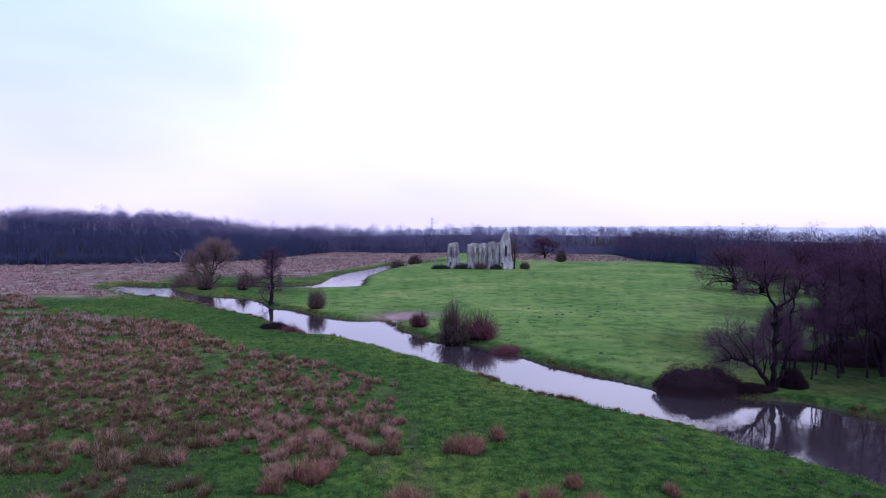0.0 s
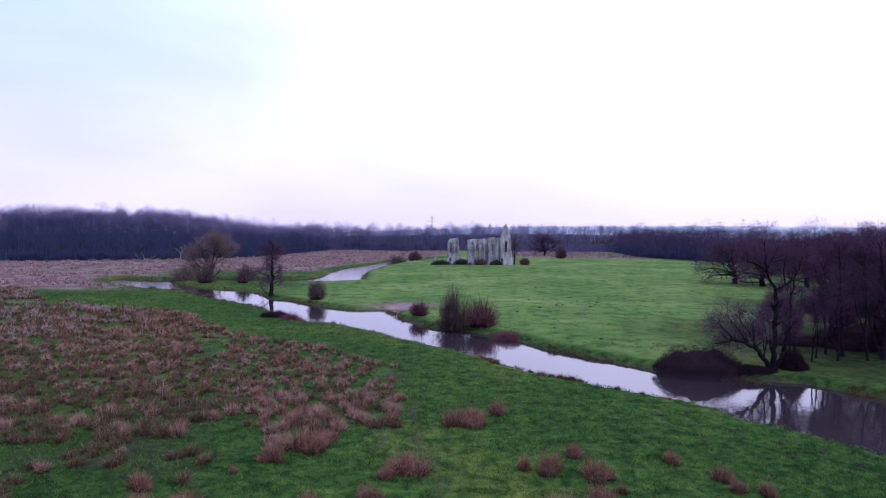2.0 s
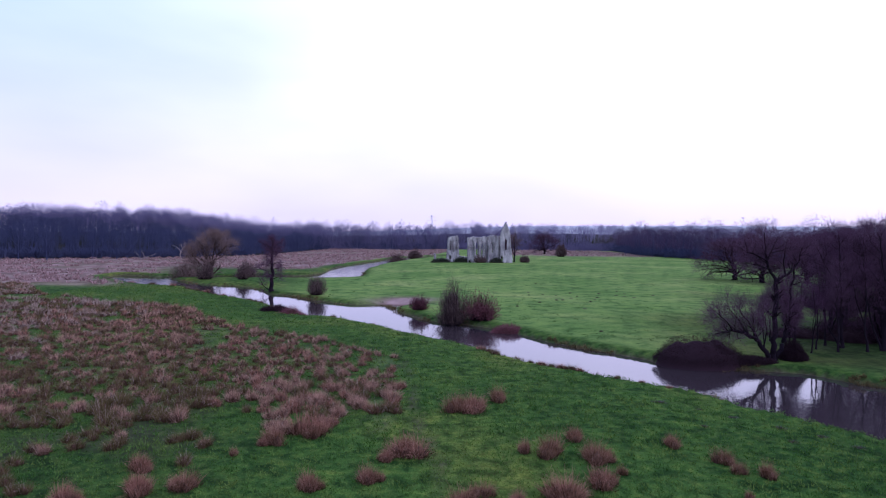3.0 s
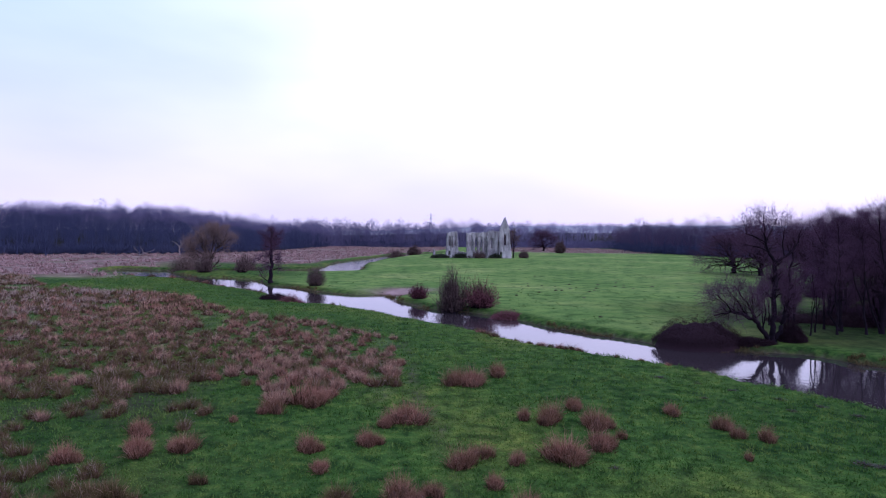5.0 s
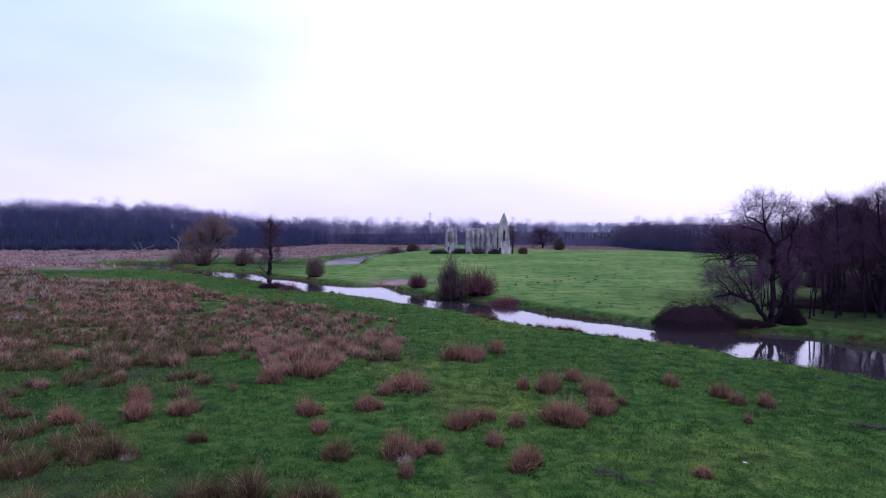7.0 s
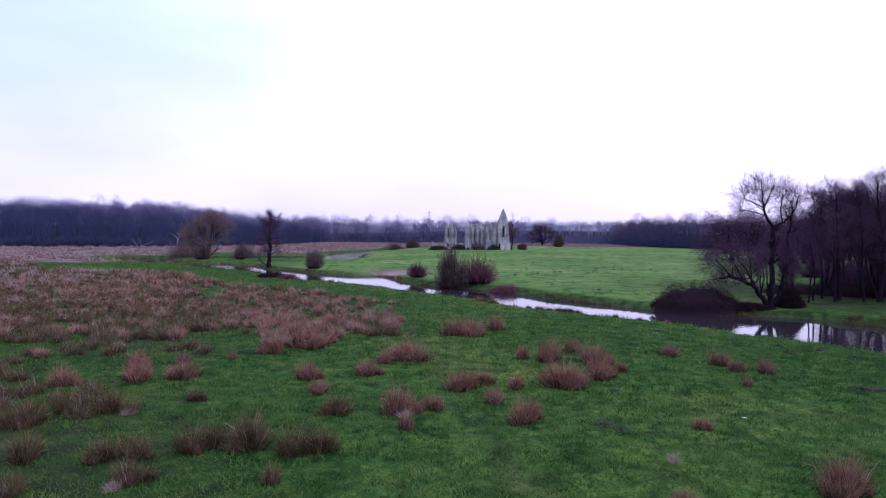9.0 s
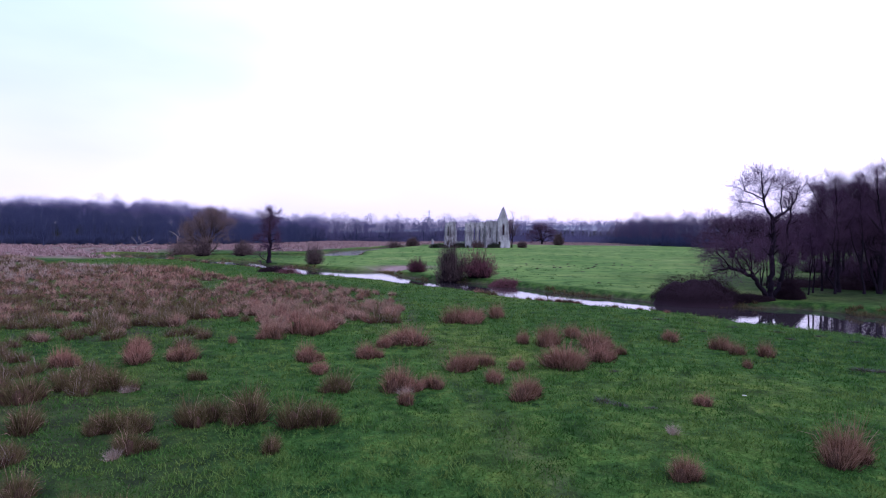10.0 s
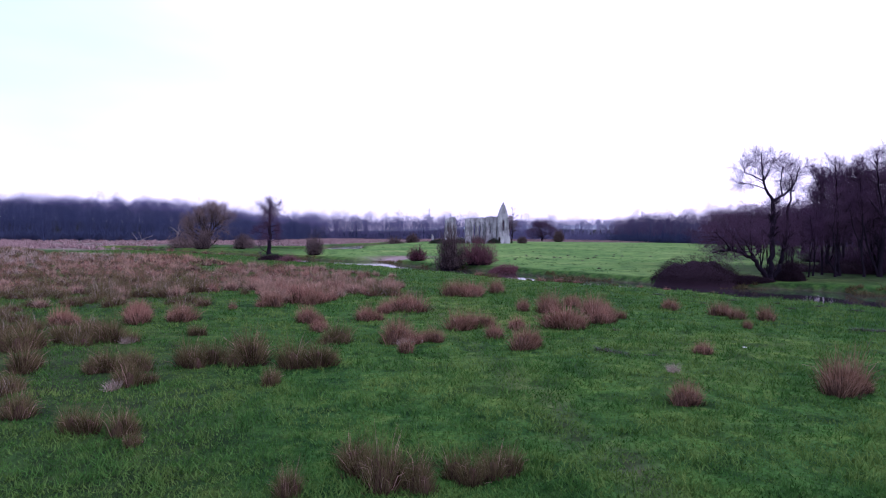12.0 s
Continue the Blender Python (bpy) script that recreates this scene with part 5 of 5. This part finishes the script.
tuft_pale = tussock_geo(230, 160, 0.011).mesh("rush_tussock", (M_RUSH_PALE, M_RUSH))


def tussock(x, y, w, mesh, label, group, high=1.0):
    ob = new("rush_tussock", mesh)
    ob.matrix_basis = pose(x, y, zat(x, y), 0, 0, rng_t.uniform(0, 360)) @ Matrix.Diagonal((w, w * rng_t.uniform(0.85, 1.1), w ** 0.75 * 1.08 * high, 1))
    return tagged(ob, label, "rush tussock", group)


for spots, label, group in ((TUSSOCKS_MID, "brown dry rush tussock on the grazed meadow", "tussocks in the open meadow"),
                            (TUSSOCKS_LEFT, "shaggy brown rush tussock with a greenish core", "near tussocks"),
                            (TUSSOCKS_RIGHT, "reddish-brown dry rush tussock in short grass", "tussocks toward the river")):
    for x, y, w in spots:
        wide = w * (1.15 if spots is TUSSOCKS_RIGHT else 1.02)
        olive = x < -3 and y < 24 or y < 12
        k = int(rng_t.choice([2, 3, 6, 7] if olive else [0, 0, 4, 4, 1, 5]))
        tussock(x, y + 0.3 * w, wide, fine_meshes[k], label, group, rng_t.uniform(1.2, 1.6))
        if w > 0.75:
            a = rng_t.uniform(0, 6.28)
            tussock(x + 0.5 * w * math.cos(a), y + 0.3 * w + 0.35 * w * math.sin(a), wide * rng_t.uniform(0.45, 0.75), fine_meshes[k ^ 1], label, group, 1.3)
for x, y, w in ((-10.9, 21.0, 0.45), (-8.1, 14.8, 0.5), (-1.2, 21.0, 0.5), (6.55, 16.6, 0.5)):
    tussock(x, y, w, tuft_pale, "small bleached straw-coloured rush tuft", "bleached tufts", 0.8)

# the rush bed: its nearest tussocks singly, the rest joined
step = 1.18
X, Y = np.meshgrid(np.arange(-110, -1, step), np.arange(10, 141, step))
bx = X.ravel() + rng_t.uniform(-0.6, 0.6, X.size)
by = Y.ravel() + rng_t.uniform(-0.6, 0.6, X.size)
lush = 0.5 * value_noise(bx, by, 6.0, 61) + 0.5 * value_noise(bx, by, 2.3, 62)
thin = 0.31 + 0.16 * smooth(42, 26, by) + 0.10 * smooth(-30, -60, bx) * smooth(80, 100, by)
thin = thin - 0.05 * smooth(-30, -18, bx) * smooth(72, 60, by) * smooth(34, 44, by) + 0.06 * smooth(32, 24, by) + 0.03 * smooth(0.25, 0.6, -bx / by) * smooth(75, 50, by)
keep = inside_outline(bx, by, BED) & (lush > thin) & (np.abs(bx) < 0.78 * by + 6)
bx, by = bx[keep], by[keep]
bw = rng_t.uniform(0.75, 1.25, len(bx)) * (0.78 + 0.5 * value_noise(bx, by, 3.0, 63)) * (1 + 0.2 * smooth(60, 90, by))
bw = np.where(by < 34, np.minimum(bw, 0.50 + 0.013 * by), bw)
order = np.argsort(np.hypot(bx, by))
for i in order[:210]:
    tussock(bx[i], by[i], bw[i], tuft_meshes[int(rng_t.choice([3, 7])) if by[i] < 26 or (bx[i] < -0.38 * by[i] and rng_t.random() < 0.7) else int(rng_t.integers(8))], "brown dry rush tussock in a dense bed", "rush bed", 1.12)
rest = order[210:]
bed = {M_RUSH: Geo(), M_RUSH_RED: Geo(), M_RUSH_GREEN: Geo(), M_RUSH_PALE: Geo()}
near_protos = [tussock_geo(300 + k, 56, 0.015, 0.66, 0, 3.4, 0.15, True) for k in range(5)]
far_protos = [tussock_geo(320 + k, 8, 0.04, 0.64, 0, 9, 0, True) for k in range(5)]
pick = rng_t.uniform(0, 1, len(bx))
pale = smooth(-34, -52, bx) * 0.5
pick = np.where((bx < -0.38 * by) & (by < 60) & (rng_t.uniform(0, 1, len(bx)) < 0.5), 0.9, pick)
bz = ground_z(bx, by)
for m, sel in ((M_RUSH_PALE, pick < pale), (M_RUSH_GREEN, (pick >= pale) & (pick > 0.68)), (M_RUSH_RED, (pick >= pale) & (pick <= 0.68) & (pick > 0.42)), (M_RUSH, (pick >= pale) & (pick <= 0.42))):
    k = rest[sel[rest]]
    n_, f_ = k[by[k] < 70], k[by[k] >= 70]
    for kk, pr in ((n_, near_protos), (f_, far_protos)):
        if len(kk):
            scatter(bed[m], pr, bx[kk], by[kk], bz[kk], bw[kk] * 0.92, rng_t, 1.25)
# a thatch mat whose dark colour stands for the shadowed gaps
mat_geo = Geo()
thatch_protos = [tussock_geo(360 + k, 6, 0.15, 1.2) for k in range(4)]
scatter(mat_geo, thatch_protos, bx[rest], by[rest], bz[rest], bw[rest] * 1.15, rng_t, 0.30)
tagged(new("rush_thatch", mat_geo.mesh("rush_thatch", (M_THATCH_SHADE, M_THATCH_SHADE))), "matted dead rush thatch, painted dark as shade between the tussocks", "thatch", kind="stuff")
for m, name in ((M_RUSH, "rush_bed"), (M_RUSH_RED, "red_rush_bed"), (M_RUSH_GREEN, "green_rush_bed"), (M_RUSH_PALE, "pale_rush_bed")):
    tagged(new(name, bed[m].mesh(name, (m, M_THATCH_SHADE, M_RUSH_PALE))), "dense bed of dry brown rushes over wet ground", "rushes", kind="stuff")

# reeds in the rough land beyond the bend and on the straw meadow
reed_protos = [tussock_geo(340 + k, 9, 0.11, 0.5) for k in range(4)]
n = 16000
rx = rng_t.uniform(-230, 130, n)
ry = rng_t.uniform(122, 440, n)
rr = smooth(-58, -75, rx + (ry - 125) * 0.25) * smooth(118, 135, ry)
rs = smooth(0, -9, rx - straw_edge(ry)) * smooth(178, 205, ry)
rs2 = smooth(300, 340, ry) * smooth(28, 40, rx) * smooth(130, 100, rx)
k = (np.maximum(rr, np.maximum(rs, rs2)) * value_noise(rx, ry, 12, 71) > 0.26) & (wood_cover(rx, ry) < 0.3) & (shore(rx, ry) > 2) & (np.abs(rx) < 0.78 * ry + 8)
rx, ry = rx[k], ry[k]
g = Geo()
scatter(g, reed_protos, rx, ry, ground_z(rx, ry), rng_t.uniform(0.9, 1.9, len(rx)), rng_t, 0.8)
tagged(new("reed_land", g.mesh("reed_land", (M_REED, M_REED))), "rough pinkish-brown dry reeds beyond the bend", "reeds", kind="stuff")

# sedge fringe on the banks
fr = np.vstack([flowing(NEAR_BANK, 3, 40), flowing(FAR_BANK, 5, 40), flowing(REACH_LOW, 7, 40)])
fr = fr[(np.abs(fr[:, 0]) < 0.8 * fr[:, 1])]
fr = fr + rng_t.normal(size=fr.shape) * 0.4
fr = fr[(value_noise(fr[:, 0], fr[:, 1], 3.0, 81) > 0.50)]
g = Geo()
scatter(g, [tussock_geo(350 + k, 18, 0.04, 0.6) for k in range(4)], fr[:, 0], fr[:, 1], ground_z(fr[:, 0], fr[:, 1]), rng_t.uniform(0.4, 1.0, len(fr)), rng_t)
tagged(new("bank_sedge", g.mesh("bank_sedge", (M_RUSH_GREEN, M_THATCH_SHADE))), "dark sedge fringe along the water's edge", "sedge", kind="stuff")

# dark sedge clumps that lean out over the water
sedge_mesh = [tussock_geo(390 + k, 90, 0.014, 0.7, 120, 2.4, 0.1, True).mesh("sedge_clump", (M_RUSH_RED if k else M_RUSH_GREEN, M_THATCH_SHADE, M_RUSH)) for k in range(2)]
for x, y, w in ((-8.1, 78.3, 0.6), (4.6, 61.7, 0.9), (5.3, 60.7, 0.8), (5.9, 59.6, 1.0), (8.7, 55.6, 0.6), (9.6, 54.7, 0.9), (10.3, 54.0, 0.8), (11.0, 53.4, 0.9), (11.7, 52.8, 1.0), (12.4, 52.2, 0.7), (14.9, 49.7, 0.6), (16.4, 48.3, 0.5), (18.0, 46.8, 0.5),
                (-36.4, 108.3, 1.0), (-38.9, 110.6, 1.2), (-41.4, 113.2, 1.0), (-43.9, 115.9, 1.2), (-30.4, 101.6, 1.1), (-32.0, 103.6, 0.9), (-28.8, 99.5, 1.0), (-47.2, 119.4, 1.1), (-51.0, 123.8, 1.3), (-56.5, 130.0, 1.4), (-62.0, 132.2, 1.4), (-68.5, 136.2, 1.5)):
    x, y = x - 0.65, y - 0.75
    ob = new("sedge_clump", sedge_mesh[int(abs(x) * 10) % 2])
    ob.matrix_basis = pose(x, y, zat(x, y) - 0.03, 0, 0, x * 77) @ Matrix.Diagonal((w * 1.15, w * 1.15, w * 1.05, 1))
    tagged(ob, "dark red-brown sedge clump at the water's edge", "sedge clump", "bank sedge clumps")

# ---- short grass near the path ----
n = 160000
gy = 6.5 + 125 * rng_t.uniform(0, 1, n) ** 2.0
gx = rng_t.uniform(-1, 1, n) * (np.minimum(0.78 * gy + 2, 70))
k = (shore(gx, gy) > 0.8) & (near_side(gx, gy) > 0.5)
gx, gy = gx[k], gy[k]
m = len(gx)
rep = 2
lush = 0.25 + 0.7 * value_noise(gx, gy, 1.6, 91) + 1.3 * value_noise(gx, gy, 0.55, 92) ** 2
foot = np.repeat(np.stack([gx, gy, ground_z(gx, gy) - 0.01], 1), rep, 0) + rng_t.normal(size=(m * rep, 3)) * np.array([0.05, 0.05, 0])
way = unit(rng_t.normal(size=(m * rep, 3)) * np.array([0.7, 0.7, 0]) + np.array([0, 0, 1.0]))
g = Geo()
slivers(g, foot, way, rng_t.uniform(0.07, 0.17, m * rep) * np.repeat(lush * (0.8 + np.minimum(gy, 40) / 60), rep), np.repeat(0.014 + gy * 0.001, rep), rng_t)
tagged(new("short_grass", g.mesh("short_grass", M_GRASS)), "short grazed green grass with lusher tufts", "grass", kind="stuff")

# lusher tufts and dung-fed clumps
g = Geo()
n = 5200
ty = 7 + 48 * rng_t.uniform(0, 1, n) ** 1.3
tx = rng_t.uniform(-1, 1, n) * (0.78 * ty + 2)
k = (shore(tx, ty) > 1.0) & (value_noise(tx, ty, 3.5, 95) > 0.35)
tx, ty = tx[k], ty[k]
scatter(g, [tussock_geo(370 + q, 9, 0.012, 0.9) for q in range(4)], tx, ty, ground_z(tx, ty), rng_t.uniform(0.12, 0.36, len(tx)), rng_t, None)
n = 5200
ty = 62 + 170 * rng_t.uniform(0, 1, n) ** 1.2
tx = rng_t.uniform(-0.35, 0.62, n) * ty
k = (shore(tx, ty) > 2.0) & (near_side(tx, ty) < 0.5) & (value_noise(tx, ty, 7, 96) * 0.6 + value_noise(tx, ty, 2, 97) * 0.4 > 0.5)
tx, ty = tx[k], ty[k]
far_tufts = Geo()
scatter(far_tufts, [tussock_geo(380 + q, 4, 0.06, 1.0) for q in range(4)], tx, ty, ground_z(tx, ty), rng_t.uniform(0.35, 0.95, len(tx)), rng_t, 0.45)
tagged(new("rank_grass", far_tufts.mesh("rank_grass", (M_TUFT, M_TUFT))), "dark rank grass tufts dotted over the pasture", "grass", kind="stuff")
tagged(new("grass_tufts", g.mesh("grass_tufts", (M_GRASS, M_TUFT))), "dark green grass tufts scattered over the meadow", "grass", kind="stuff")

# ---- small things ----
def mound(name, label, cat, x, y, w, h, mat, seed, group=""):
    bm = bmesh.new()
    bmesh.ops.create_icosphere(bm, subdivisions=2, radius=0.5)
    rr = random.Random(seed)
    for v in bm.verts:
        v.co *= 1 + rr.uniform(-0.14, 0.14)
        v.co.z = v.co.z * 2 * h if v.co.z > 0 else v.co.z * 0.2
        v.co.x, v.co.y = v.co.x * w, v.co.y * w
    me = bpy.data.meshes.new(name)
    bm.to_mesh(me)
    bm.free()
    me.materials.append(mat)
    ob = new(name, me)
    ob.matrix_basis = pose(x, y, zat(x, y) - 0.02, 0, 0, seed * 40)
    return tagged(ob, label, cat, group)


mound("pale_stone", "small pale stone lying in short grass", "stone", -0.7, 21.9, 0.22, 0.16, M_PALESTONE, 3)
mound("pale_stone", "flat pale stone lying in short grass", "stone", 10.9, 21.3, 0.18, 0.04, M_PALESTONE, 4)
weed_mesh = tussock_geo(395, 60, 0.02, 1.15, 160, 2).mesh("weed_clump", (M_WEED, M_THATCH_SHADE))
for x, y, w in ((5.5, 20.1, 0.75), (5.95, 19.7, 0.6), (6.9, 19.4, 0.4), (18.2, 25.7, 0.9), (18.8, 25.4, 0.7), (15.1, 41.8, 0.9), (7.3, 24.9, 0.5), (18.6, 38.4, 0.6), (20.4, 36.2, 0.7), (21.9, 34.6, 0.6), (17.2, 40.3, 0.5), (19.8, 33.8, 0.6), (22.8, 32.9, 0.7), (16.0, 36.5, 0.5)):
    ob = new("weed_clump", weed_mesh)
    ob.matrix_basis = pose(x, y, zat(x, y), 0, 0, x * 90) @ Matrix.Diagonal((w, w, w * 0.5, 1))
    tagged(ob, "low dark grey-green dead weed clump in the grass", "weeds", "weed clumps")
rng_m = random.Random(9)
for k in range(26):
    mx, my = rng_m.gauss(25, 9), rng_m.gauss(112, 17)
    if shore(np.array([mx]), np.array([my]))[0] > 3:
        mound("molehill", "small dark molehill in the meadow", "molehill", mx, my, rng_m.uniform(0.4, 0.8), rng_m.uniform(0.1, 0.22), M_SOIL, 100 + k, "molehills")
